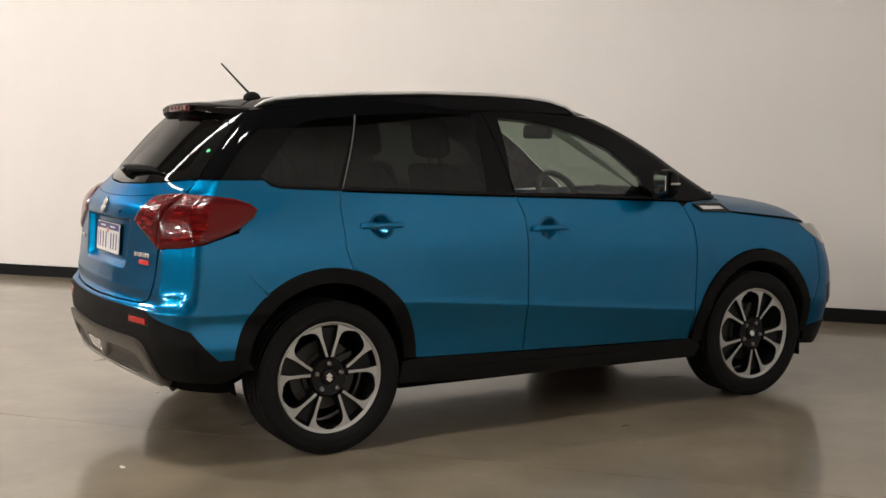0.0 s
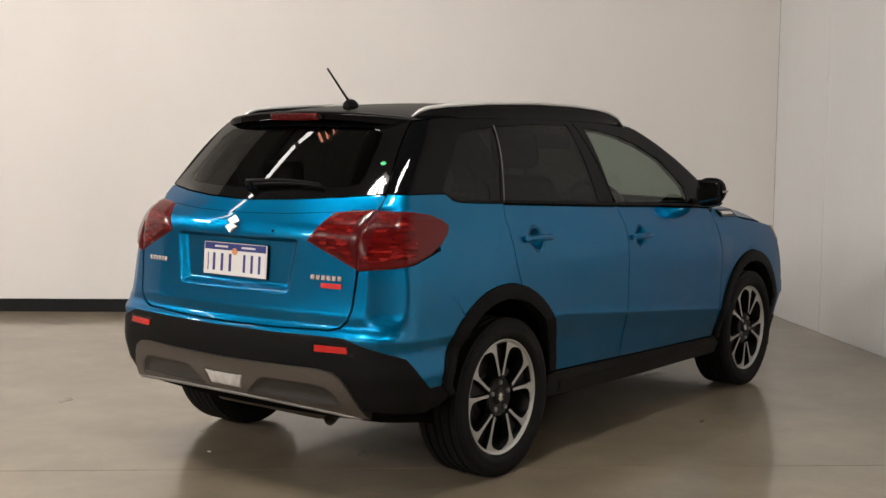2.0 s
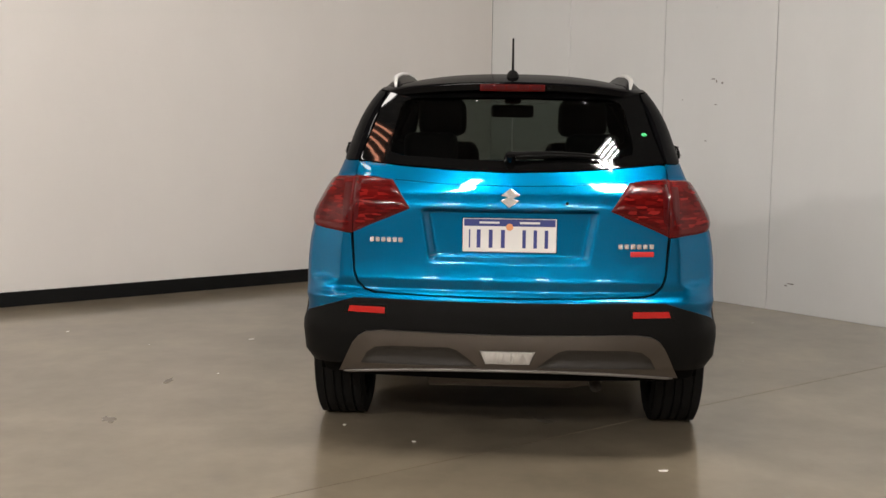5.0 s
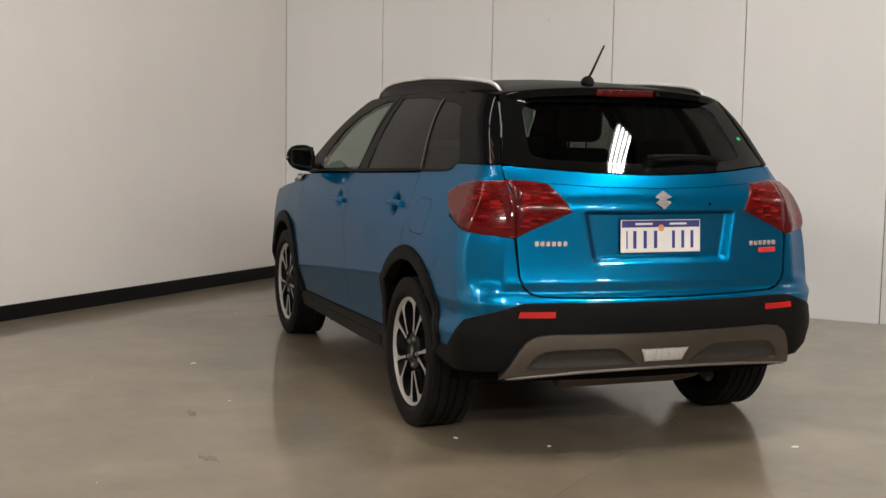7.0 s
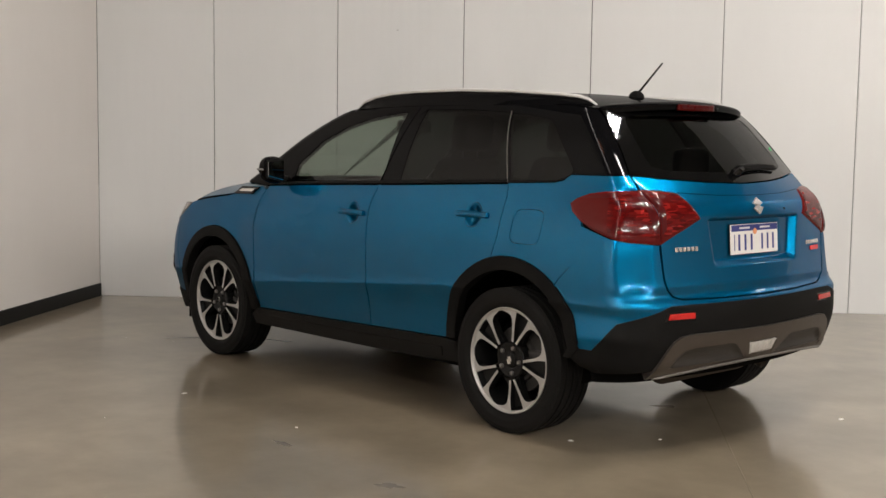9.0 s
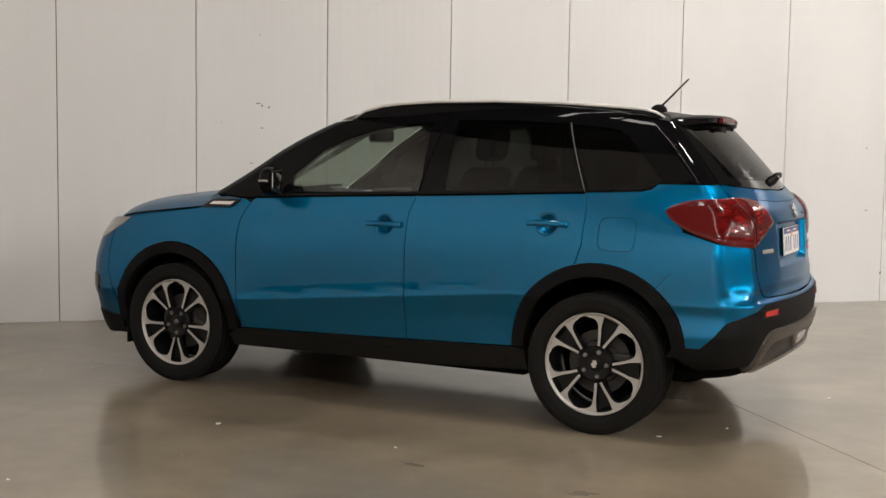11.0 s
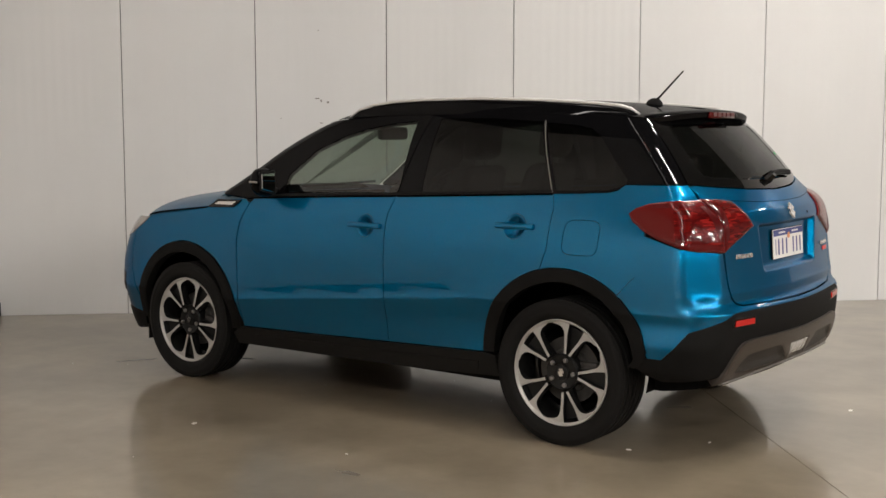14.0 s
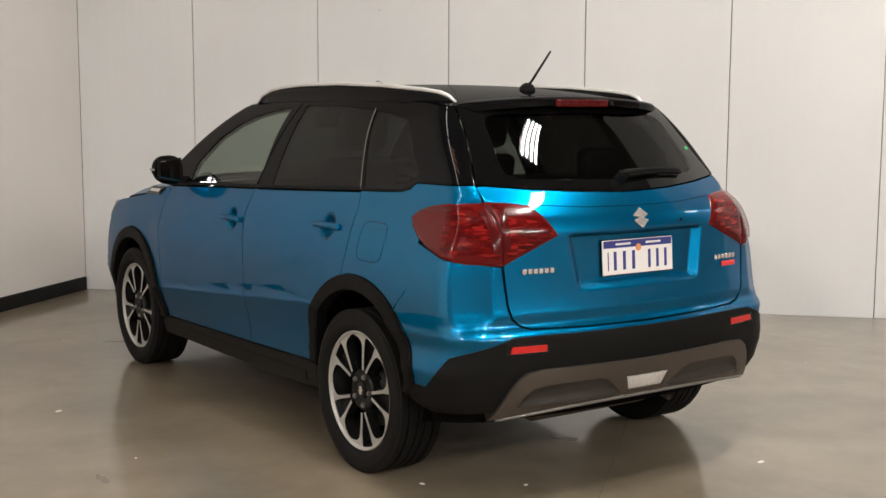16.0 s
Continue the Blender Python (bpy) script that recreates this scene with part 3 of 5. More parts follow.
@functools.lru_cache(maxsize=None)
def feature_rows():
    """Rows of points along the lower crease and the rear corners' edges, where the panels bend sharply."""
    rows = []
    x = np.arange(-0.56, 2.98, 0.018)
    for level in (0.488, 0.492, 0.499, 0.506, 0.511):
        lo, hi = np.full(x.shape, 0.40), np.full(x.shape, 0.80)
        for _ in range(30):
            mid = (lo + hi) / 2
            less = levelled(x, mid) < level
            lo, hi = np.where(less, mid, lo), np.where(less, hi, mid)
        for s in (1, -1):
            rows.append(np.stack([at_side(x, lo, False, s), lo], -1))
    z = np.arange(0.60, 1.16, 0.016)
    for t in (FACET[1] / 90 - 0.055, FACET[1] / 90 - 0.02, FACET[1] / 90 + 0.02, FACET[1] / 90 + 0.055):
        for s in (1, -1):
            rows.append(np.stack([np.full(z.shape, s * (STARTS[1] + LENGTHS[1] * t)), z], -1))
    return np.concatenate(rows)


def skin(name, loop, mat, parent, label="", offset=0.0, thick=0.014, holes=(), grid=0.04, gap=0.003, screen=False, dome=None, round_edge=0.003, flange=True, calm=False):
    """A panel of the body cut out along a loop of (way round, z), with rounded edges and a flange behind.
    dome(distance to the edge): how far it stands proud inside."""
    from_loop = inset(loop, gap) if gap else loop
    loops = [from_loop] + [inset(h, -gap) if gap else h for h in holes]
    pts, edges = [], []
    for lp in loops:
        base = len(pts)
        pts += lp
        edges += [(base + i, base + (i + 1) % len(lp)) for i in range(len(lp))]
    rim = len(pts)
    allp = np.array(pts)

    def keep(cand, margin):
        if not len(cand):
            return cand
        ok = inside(cand[:, 0], cand[:, 1], loops[0])
        for h in loops[1:]:
            ok &= ~inside(cand[:, 0], cand[:, 1], h)
        cand = cand[ok]
        if len(cand):
            d = np.sqrt(((cand[:, None, :] - allp[None, :, :]) ** 2).sum(-1)).min(1)
            cand = cand[d > margin]
        return cand
    rings = []
    depths = (0.006,) if dome is None else (0.006, 0.014, 0.026)
    for dd in depths:
        for i, lp in enumerate(loops):
            rings.append(keep(np.array(inset(lp, dd if i == 0 else -dd)), dd * 0.8))
    lo, hi = allp[:loops and len(loops[0])].min(0), allp[:len(loops[0])].max(0)
    gx, gz = np.meshgrid(np.arange(lo[0] + grid / 2, hi[0], grid), np.arange(lo[1] + grid / 2, hi[1], grid))
    body = keep(np.stack([gx.ravel(), gz.ravel()], -1), max(0.45 * grid, depths[-1] + 0.004))
    marks = np.zeros((0, 2)) if screen else keep(feature_rows(), 0.009)
    if len(marks) and len(body):
        body = body[np.sqrt(((body[:, None, :] - marks[None, :, :]) ** 2).sum(-1)).min(1) > 0.011]
    every = np.concatenate([allp] + [r for r in rings if len(r)] + [marks, body])
    res = mathutils.geometry.delaunay_2d_cdt([Vector(p) for p in every], edges, [], 0, 1e-7)
    q = np.array([tuple(v) for v in res[0]])
    tris = np.array([f for f in res[2]])
    mid = q[tris].mean(1)
    ok = inside(mid[:, 0], mid[:, 1], loops[0])
    for h in loops[1:]:
        ok &= ~inside(mid[:, 0], mid[:, 1], h)
    tris = tris[ok]
    near = np.sqrt(((q[:, None, :] - allp[None, :, :]) ** 2).sum(-1)).min(1)
    n = normal(q[:, 0], q[:, 1], screen)
    lift = offset - np.where(near < 1e-5, round_edge, 0.0)
    if dome is not None:
        lift = lift + np.array([dome(v, a, z) for v, (a, z) in zip(near, q)])
    p = place(q[:, 0], q[:, 1], screen) + n * lift[:, None]
    c = (p[tris[:, 1]] - p[tris[:, 0]])
    facing = np.cross(c, p[tris[:, 2]] - p[tris[:, 0]])
    flip = (facing * n[tris[:, 0]]).sum(-1) < 0
    tris[flip] = tris[flip][:, ::-1]
    if dome is not None:
        vn = np.zeros_like(p)
        facing[flip] *= -1
        for j in range(3):
            np.add.at(vn, tris[:, j], facing)
        vn = vn / np.maximum(np.linalg.norm(vn, axis=-1, keepdims=True), 1e-12)
        if calm:
            w = (1 - smooth01((near - 0.004) / 0.012))[:, None]
            vn = n + w * (vn - n) * 0.8
            vn = vn / np.linalg.norm(vn, axis=-1, keepdims=True)
        n = vn
    verts, normals, faces = list(p), list(n), [tuple(map(int, t)) for t in tris]
    # rims: a flange that turns in behind the panel
    for i, lp in enumerate(loops if flange else ()):
        arr = np.array(lp)
        nn = normal(arr[:, 0], arr[:, 1], screen)
        top = place(arr[:, 0], arr[:, 1], screen) + nn * (offset - round_edge + (0.0 if dome is None else dome(0.0, 0, 0)))
        low = top - nn * thick
        tan = np.roll(top, -1, 0) - np.roll(top, 1, 0)
        side = np.cross(tan, nn)
        side /= np.maximum(np.linalg.norm(side, axis=-1, keepdims=True), 1e-9)
        inner = inset(lp, 0.004 if i == 0 else -0.004)
        away = place(arr[:, 0], arr[:, 1], screen) - place(np.array(inner)[:, 0], np.array(inner)[:, 1], screen)
        side = np.where((side * away).sum(-1, keepdims=True) < 0, -side, side)
        b, m = len(verts), len(lp)
        verts += list(top) + list(low)
        normals += list(side) * 2
        for k in range(m):
            f = (b + k, b + (k + 1) % m, b + m + (k + 1) % m, b + m + k)
            v = [Vector(verts[j]) for j in f]
            if (v[1] - v[0]).cross(v[2] - v[0]).dot(Vector(side[k])) < 0:
                f = f[::-1]
            faces.append(f)
    return build(name, verts, faces, mat, parent, label, True, normals)


def arc(cx, cz, r, a0, a1, n=22):
    """Points of a wheel arch on the side, from angle a0 to a1 (degrees from forward, anticlockwise seen from the left turned round)."""
    return [("s", cx + 1.028 * r * math.cos(radians(a0 + (a1 - a0) * i / n)), cz + r * math.sin(radians(a0 + (a1 - a0) * i / n))) for i in range(n + 1)]


FRONT_ARCH, REAR_ARCH = (2.503, 0.365), (-0.010, 0.386)
OUTER, INNER = 0.427, 0.364


def belt_line(x0, x1, lift=0.0, n=8):
    return [("s", x0 + (x1 - x0) * i / n, float(BELT(x0 + (x1 - x0) * i / n)) + lift) for i in range(n + 1)]


def build_wheel():
    wheel = empty("wheel", "black and machined alloy wheel with road tyre", "wheel")
    # outer face at y = 0.112, hub at the middle
    tread = []
    for y0, y1 in ((-0.096, -0.066), (-0.056, -0.022), (-0.012, 0.012), (0.022, 0.056), (0.066, 0.096)):
        tread += [(0.322, y0 - 0.002), (0.3325, y0), (0.3335, y1), (0.323, y1 + 0.002)]
    prof = [(0.222, -0.085), (0.240, -0.102), (0.275, -0.111), (0.305, -0.108), (0.322, -0.101)] + tread
    prof += [(0.324, 0.101), (0.312, 0.1065), (0.300, 0.1095), (0.297, 0.1085), (0.272, 0.112), (0.254, 0.1095), (0.250, 0.1075), (0.240, 0.1045), (0.230, 0.094), (0.222, 0.086)]
    prof = [(r if r > 0.30 else 0.242 + (r - 0.222) * 0.058 / 0.078, y) for r, y in prof]
    v, f = lathe(prof, 120, lambda i, j, r: r - (0.0025 if i % 2 == 0 and 0.310 < r and (j < 6 or j > 23) else 0))
    sharp(build("tyre", v, f, RUBBER, wheel, "black road tyre"), 40)
    rim_prof = [(0.222, -0.09), (0.205, -0.07), (0.195, 0.0), (0.204, 0.05), (0.216, 0.082)]
    v, f = lathe(rim_prof, 72)
    build("barrel", v, f, WHEEL_BLACK, wheel)
    v, f = lathe([(0.2165, 0.080), (0.2175, 0.0865), (0.221, 0.0885), (0.224, 0.094), (0.227, 0.0955), (0.2300, 0.094), (0.231, 0.086), (0.225, 0.080)], 96)
    sharp(build("rim", v, f, MACHINED, wheel, "bright machined rim edge"), 40)
    v, f = lathe([(0.0, -0.02), (0.145, -0.02), (0.145, 0.005), (0.10, 0.005), (0.095, 0.02), (0.0, 0.02)], 60)
    sharp(build("brake_disc", v, f, STEEL, wheel, "grey steel brake disc"), 40)
    # dark disc added so that no lit floor shows through the wheel
    v, f = lathe([(0.0, -0.062), (0.19, -0.062), (0.198, -0.055)], 48)
    build("dust_shield", v, f, UNDER, wheel)
    bm = block((-0.05, -0.02, 0.05), (0.05, 0.035, 0.150), 0.012)
    bmesh.ops.transform(bm, matrix=Matrix.Rotation(radians(-70), 4, "Y"), verts=bm.verts)
    part("brake_caliper", bm, STEEL, wheel)
    # five paired spokes: black sides, bright faces
    body_v, body_f, face_v, face_f = [], [], [], []

    def prism(loop, y0, y1, v, f, chamfer=0.0):
        b, m = len(v), len(loop)
        v += [(x, y0, z) for x, z in loop] + [(x, y1, z) for x, z in loop]
        f += [(b + k, b + (k + 1) % m, b + m + (k + 1) % m, b + m + k) for k in range(m)]
        f += [tuple(b + m + k for k in range(m)), tuple(b + k for k in range(m))[::-1]]

    def polar(r, deg, turn):
        a = radians(deg + turn)
        return (r * math.cos(a), r * math.sin(a))
    for k in range(5):
        turn = 90 + 72 * k
        prism([polar(0.045, -26, turn), polar(0.13, -13.5, turn), polar(0.207, -14, turn), polar(0.207, 14, turn), polar(0.13, 13.5, turn), polar(0.045, 26, turn)],
              0.035, 0.060, body_v, body_f)
        for sgn in (-1, 1):
            loop = [(0.086, sgn * 3.8), (0.086, sgn * 11.6), (0.12, sgn * 13.0), (0.165, sgn * 15.0), (0.184, sgn * 16.6), (0.196, sgn * 19.2), (0.206, sgn * 24.0), (0.2140, sgn * 31.5), (0.221, sgn * 33.0), (0.221, sgn * 10.0),
                    (0.19, sgn * 10.4), (0.165, sgn * 10.3), (0.12, sgn * 7.4)]
            pts = [polar(r, d, turn) for r, d in loop]
            if sgn > 0:
                pts = pts[::-1]
            prism(pts, 0.045, 0.083, body_v, body_f)
            prism(pts, 0.083, 0.0855, face_v, face_f)
    v, f = lathe([(0.0, 0.02), (0.078, 0.02), (0.080, 0.070), (0.074, 0.078), (0.036, 0.072), (0.034, 0.076), (0.0, 0.076)], 40)
    sharp(build("hub", v, f, WHEEL_BLACK, wheel, "black hub"), 35)
    build("spokes", body_v, body_f, WHEEL_BLACK, wheel, "black paired spokes", False)
    build("spoke_face", face_v, face_f, MACHINED, wheel, "bright machined spoke faces", False)
    v, f = lathe([(0.0, 0.076), (0.029, 0.076), (0.030, 0.080), (0.027, 0.082), (0.0, 0.082)], 28)
    cap = sharp(build("centre_cap", v, f, WHEEL_BLACK, wheel), 35)
    prism_v, prism_f = [], []
    prism([(0, 0.019), (-0.016, 0.004), (-0.006, -0.002), (-0.016, -0.008), (0, -0.019), (0.016, -0.004), (0.006, 0.002), (0.016, 0.008)], 0.082, 0.0835, prism_v, prism_f)
    build("cap_badge", prism_v, prism_f, CHROME, cap, "bright badge", False)
    for k in range(5):
        a = radians(90 + 72 * k)
        v, f = lathe([(0.0, 0.088), (0.007, 0.088), (0.0105, 0.084), (0.0105, 0.070)], 6)
        v = [(x + 0.057 * math.cos(a), y, z + 0.057 * math.sin(a)) for x, y, z in v]
        build("wheel_nut", v, f, NUT, wheel, "", False)
    for ob in wheel.children:
        if ob.name.split(".")[0] != "tyre":
            for vert in ob.data.vertices:
                vert.co.x *= 1.06
                vert.co.z *= 1.06
    for vert in cap.children[0].data.vertices:
        vert.co.x *= 1.06
        vert.co.z *= 1.06
    return wheel


def mirrored_bm(bm, s):
    if s < 0:
        for v in bm.verts:
            v.co.y = -v.co.y
        bmesh.ops.reverse_faces(bm, faces=bm.faces)
    return bm


def flip(verts, faces, s):
    return (verts, faces) if s > 0 else ([(v[0], -v[1], v[2]) for v in verts], [tuple(f)[::-1] for f in faces])


def frame_at(a, z, screen=False):
    """A pose on the skin: x forward or across, z up, y straight out."""
    p = Vector(place(a, z, screen))
    n = Vector(normal(np.array([a]), np.array([z]), screen)[0])
    up = (Vector((0, 0, 1)) - n * n.z).normalized()
    x = n.cross(up)
    m = Matrix((x, n, up)).transposed().to_4x4()
    return Matrix.Translation(p) @ m


def placed(bm, m):
    bmesh.ops.transform(bm, matrix=m, verts=bm.verts)
    return bm


def plate_prism(loop, depth, bevel=0.0):
    """A flat shape in x and z, extruded out along y."""
    bm = bmesh.new()
    vs = [bm.verts.new((x, 0, z)) for x, z in loop]
    face = bm.faces.new(vs)
    r = bmesh.ops.extrude_face_region(bm, geom=[face])
    bmesh.ops.translate(bm, verts=[g for g in r["geom"] if isinstance(g, bmesh.types.BMVert)], vec=(0, depth, 0))
    bmesh.ops.recalc_face_normals(bm, faces=bm.faces)
    if bevel:
        bmesh.ops.bevel(bm, geom=list(bm.edges), offset=bevel, segments=2, profile=0.5, affect="EDGES")
    return bm


def circle(cx, cz, rx, rz, n=20, power=2.0):
    out = []
    for i in range(n):
        a = 2 * math.pi * i / n
        c, s = math.cos(a), math.sin(a)
        out.append((cx + rx * math.copysign(abs(c) ** (2 / power), c), cz + rz * math.copysign(abs(s) ** (2 / power), s)))
    return out


FRONT_GLASS = [(1.735, 1.095), (1.742, 1.180), (1.60, 1.315), (1.45, 1.385), (1.307, 1.428), (1.14, 1.456), (0.985, 1.470), (0.955, 1.118)]
REAR_GLASS = [(0.815, 1.124), (0.840, 1.480), (0.52, 1.480), (0.240, 1.464), (0.105, 1.155)]
QUARTER_GLASS = [(0.215, 1.460), (0.08, 1.450), (-0.030, 1.432), (-0.083, 1.402), (-0.262, 1.206), (-0.255, 1.185), (-0.18, 1.160), (0.075, 1.153)]
GAP_FENDER = [(2.045, 0.340), (2.055, 0.477), (2.050, 0.76), (2.040, 0.926), (1.985, 1.030)]
GAP_B = [(1.012, 0.365), (1.009, 0.655), (1.003, 0.858), (0.994, 1.015), (0.965, 1.098)]
GAP_C = [(0.100, 0.797), (0.069, 0.893), (0.067, 1.08), (0.084, 1.137)]
CLAD_EDGE = [("s", -0.400, 0.452), ("s", -0.505, 0.452), ("s", -0.560, 0.505), ("s", -0.615, 0.575), ("r", 0.690, 0.625), ("r", 0.620, 0.648), ("r", 0.50, 0.650), ("r", 0.25, 0.646), ("r", 0.0, 0.645)]


def S(pts):
    return [("s", x, z) for x, z in pts]


def build_side(car, s):
    """Everything that the car has once on each side."""
    def loop(points, screen=False, step=0.02):
        return outline(points, screen, step, s)

    def handle_hole(x, z):
        return ring_of(circle(x, z, 0.056, 0.057, 24), s)

    # doors
    holes = {"front": handle_hole(1.128, 0.948), "rear": handle_hole(0.250, 0.985)}
    door_f = skin("front_door", loop(S(GAP_FENDER) + belt_line(1.96, 0.965, -0.004) + S(GAP_B[::-1]) + S([(1.5, 0.352)])), BLUE, car,
                  "turquoise front door, shut", holes=[holes["front"]], gap=0.0018)
    low = S(GAP_B) + belt_line(0.965, 0.090, -0.004) + S(GAP_C[::-1]) + arc(*REAR_ARCH, OUTER, 74, 0) + S([(0.43, 0.381)])
    door_r = skin("rear_door", loop(low), BLUE, car, "turquoise rear door, shut", holes=[holes["rear"]], gap=0.0018)
    for door, x, z, key in ((door_f, 1.128, 0.948, "front"), (door_r, 0.250, 0.985, "rear")):
        skin("handle_bowl", holes[key], BLUE, door, "", offset=-0.002, thick=0.002, gap=0, grid=0.012, dome=lambda d, a, z: -0.036 * float(smooth01(d / 0.05)), round_edge=0)
        m = frame_at(at_side(x - 0.002, z, False, s), z)
        bm = block((-0.106, 0.004, -0.0155), (0.106, 0.025, 0.0155), 0.012, 3)
        shaped(bm, lambda px, py, pz: (px, py - 0.010 * (px / 0.1) ** 2 * (1 if py > 0.014 else 0.4), pz * (1 - 0.12 * abs(px) / 0.1)))
        hd = part("door_handle", placed(bm, m), BLUE, door, "turquoise pull handle", True)
        part("handle_rear_post", placed(block((-0.104, -0.006, -0.012), (-0.066, 0.016, 0.012), 0.004), m), BLUE, hd)
        part("handle_front_post", placed(block((0.066, -0.006, -0.012), (0.104, 0.016, 0.012), 0.004), m), BLUE, hd)

    # rear quarter, with the fuel flap on the left
    seam = [("s", -0.395, 0.985), ("s", -0.400, 0.88), ("s", -0.375, 0.80), ("s", -0.330, 0.755), ("s", -0.285, 0.705)]
    flap_hole = ring_of(circle(-0.096, 0.950, 0.089, 0.077, 40, 4.5), s)
    quarter = [("s", 0.084, 1.137), ("s", -0.06, 1.143), ("s", -0.18, 1.149), ("s", -0.225, 1.160), ("s", -0.255, 1.185), ("s", -0.45, 1.186), ("r", 0.632, 1.188),
               ("r", 0.637, 1.15), ("r", 0.640, 1.10), ("s", -0.53, 1.105), ("s", -0.37, 1.090), ("s", -0.325, 1.066), ("s", -0.35, 1.03)] + seam
    quarter += arc(*REAR_ARCH, OUTER, 131, 77) + S(GAP_C[:-1])
    panel = skin("quarter_panel", loop(quarter), BLUE, car, "turquoise rear quarter panel", gap=0.0009, grid=0.024, holes=[flap_hole] if s > 0 else [])
    if s > 0:
        skin("fuel_flap", ring_of(circle(-0.096, 0.950, 0.089, 0.077, 40, 4.5), s), BLUE, panel, "rounded turquoise fuel flap", gap=0.0015)

    # front wing
    wing = S(GAP_FENDER[::-1]) + S([(2.05, 0.36)]) + arc(*FRONT_ARCH, OUTER, 183, 10)[1:] + S([(2.96, 0.45), (3.02, 0.60), (3.00, 0.75), (2.97, 0.86), (2.95, 0.899)])
    wing += S([(2.80, 0.930), (2.635, 0.951), (2.40, 0.980), (2.26, 1.004), (2.15, 1.046), (2.03, 1.052)])
    skin("front_wing", loop(wing), BLUE, car, "turquoise front wing")
    vent = skin("wing_vent", loop(S([(2.315, 0.990), (2.245, 1.036), (2.050, 1.039), (2.105, 0.998)])), GLOSS_PLASTIC, car, "black vent trim with a bright bar", offset=0.012, thick=0.03, gap=0)
    skin("vent_bar", loop(S([(2.255, 1.006), (2.228, 1.021), (2.078, 1.026), (2.108, 1.008)])), CHROME, vent, "bright bar", offset=0.018, thick=0.012, gap=0, grid=0.02)

    # wheel arch trims and sill
    skin("front_arch_trim", loop(arc(*FRONT_ARCH, OUTER - 0.002, -8, 186) + arc(*FRONT_ARCH, INNER, 186, -8), step=0.03), PLASTIC, car, "black front wheel arch trim", offset=0.016, thick=0.05, gap=0, round_edge=0.007)
    skin("rear_arch_trim", loop(arc(*REAR_ARCH, OUTER - 0.002, 0, 171) + [("s", -0.395, 0.405), ("s", -0.352, 0.405)] + arc(*REAR_ARCH, INNER, 171, 0), step=0.03), PLASTIC, car, "black rear wheel arch trim", offset=0.014, thick=0.05, gap=0, round_edge=0.007)
    sill = S([(2.07, 0.335), (1.5, 0.349), (1.0, 0.362), (0.415, 0.378), (0.36, 0.37), (0.345, 0.272), (0.8, 0.252), (1.3, 0.246), (2.10, 0.240), (2.13, 0.30)])
    skin("sill_trim", loop(sill), SILL_PLASTIC, car, "black sill trim", offset=0.014, thick=0.06, gap=0.0, round_edge=0.008)
    step_v = S([(1.95, 0.268), (1.0, 0.274), (0.45, 0.290), (0.45, 0.335), (1.0, 0.322), (1.95, 0.310)])
    skin("sill_rib", loop(step_v), SILL_PLASTIC, car, "", offset=0.022, thick=0.01, gap=0, round_edge=0.004)

    # tail lamp: an outer and an inner lens
    outer = [("r", 0.632, 0.902), ("r", 0.632, 1.02), ("r", 0.632, 1.130), ("s", -0.56, 1.126), ("s", -0.46, 1.120), ("s", -0.385, 1.109), ("s", -0.330, 1.088), ("s", -0.303, 1.064),
             ("s", -0.328, 1.030), ("s", -0.38, 0.996), ("s", -0.46, 0.960), ("s", -0.56, 0.928), ("s", -0.615, 0.911)]
    inner = [("r", 0.631, 0.904), ("r", 0.631, 1.02), ("r", 0.631, 1.130), ("r", 0.55, 1.126), ("r", 0.475, 1.116), ("r", 0.448, 1.080), ("r", 0.398, 1.006), ("r", 0.48, 0.970), ("r", 0.57, 0.932)]

    def ridge(d, a, z):
        return float(0.006 * smooth01(d / 0.010) + 0.006 * smooth01(d / 0.045))
    lamp = skin("tail_lamp", loop(outer, step=0.014), RED_LENS, car, "red tail lamp with clear coat", offset=0.002, thick=0.03, gap=0.0006, grid=0.016, dome=ridge, round_edge=0.001, calm=True)
    skin("lamp_inner_lens", loop(inner, step=0.014), RED_LENS, lamp, "red inner lens", offset=0.002, thick=0.03, gap=0.0006, grid=0.016, dome=ridge, round_edge=0.001, calm=True)
    # facets with painted glints, a dark upper band and a dark core, laid on the lenses' own curve
    def laid_on(edge, lift, swell):
        pts = np.array(loop(edge, step=0.014))

        def height(d, a, z):
            if a == 0 and z == 0:
                return 0.0
            far = float(np.sqrt(((pts - (a, z)) ** 2).sum(-1)).min())
            return ridge(far, a, z) + lift + swell * float(smooth01(d / 0.004))
        return height
    dark_outer, dark_inner = laid_on(outer, 0.0006, 0.0), laid_on(inner, 0.0006, 0.0)
    skin("lamp_band", loop([("s", -0.52, 1.112), ("s", -0.42, 1.104), ("s", -0.350, 1.085), ("s", -0.42, 1.086), ("s", -0.52, 1.089)], step=0.012), DEEP_RED, lamp, "", offset=0.002, thick=0.003, gap=0, grid=0.012, round_edge=0, dome=dark_outer, calm=True)
    skin("lamp_core", loop([("r", 0.640, 0.945), ("r", 0.640, 1.095), ("r", 0.668, 1.090), ("r", 0.664, 0.955)], step=0.012), DEEP_RED, lamp, "", offset=0.002, thick=0.003, gap=0, grid=0.012, round_edge=0, dome=dark_outer, calm=True)
    skin("inner_core", loop([("r", 0.626, 0.945), ("r", 0.626, 1.095), ("r", 0.600, 1.090), ("r", 0.606, 0.965)], step=0.012), DEEP_RED, lamp, "", offset=0.002, thick=0.003, gap=0, grid=0.012, round_edge=0, dome=dark_inner, calm=True)
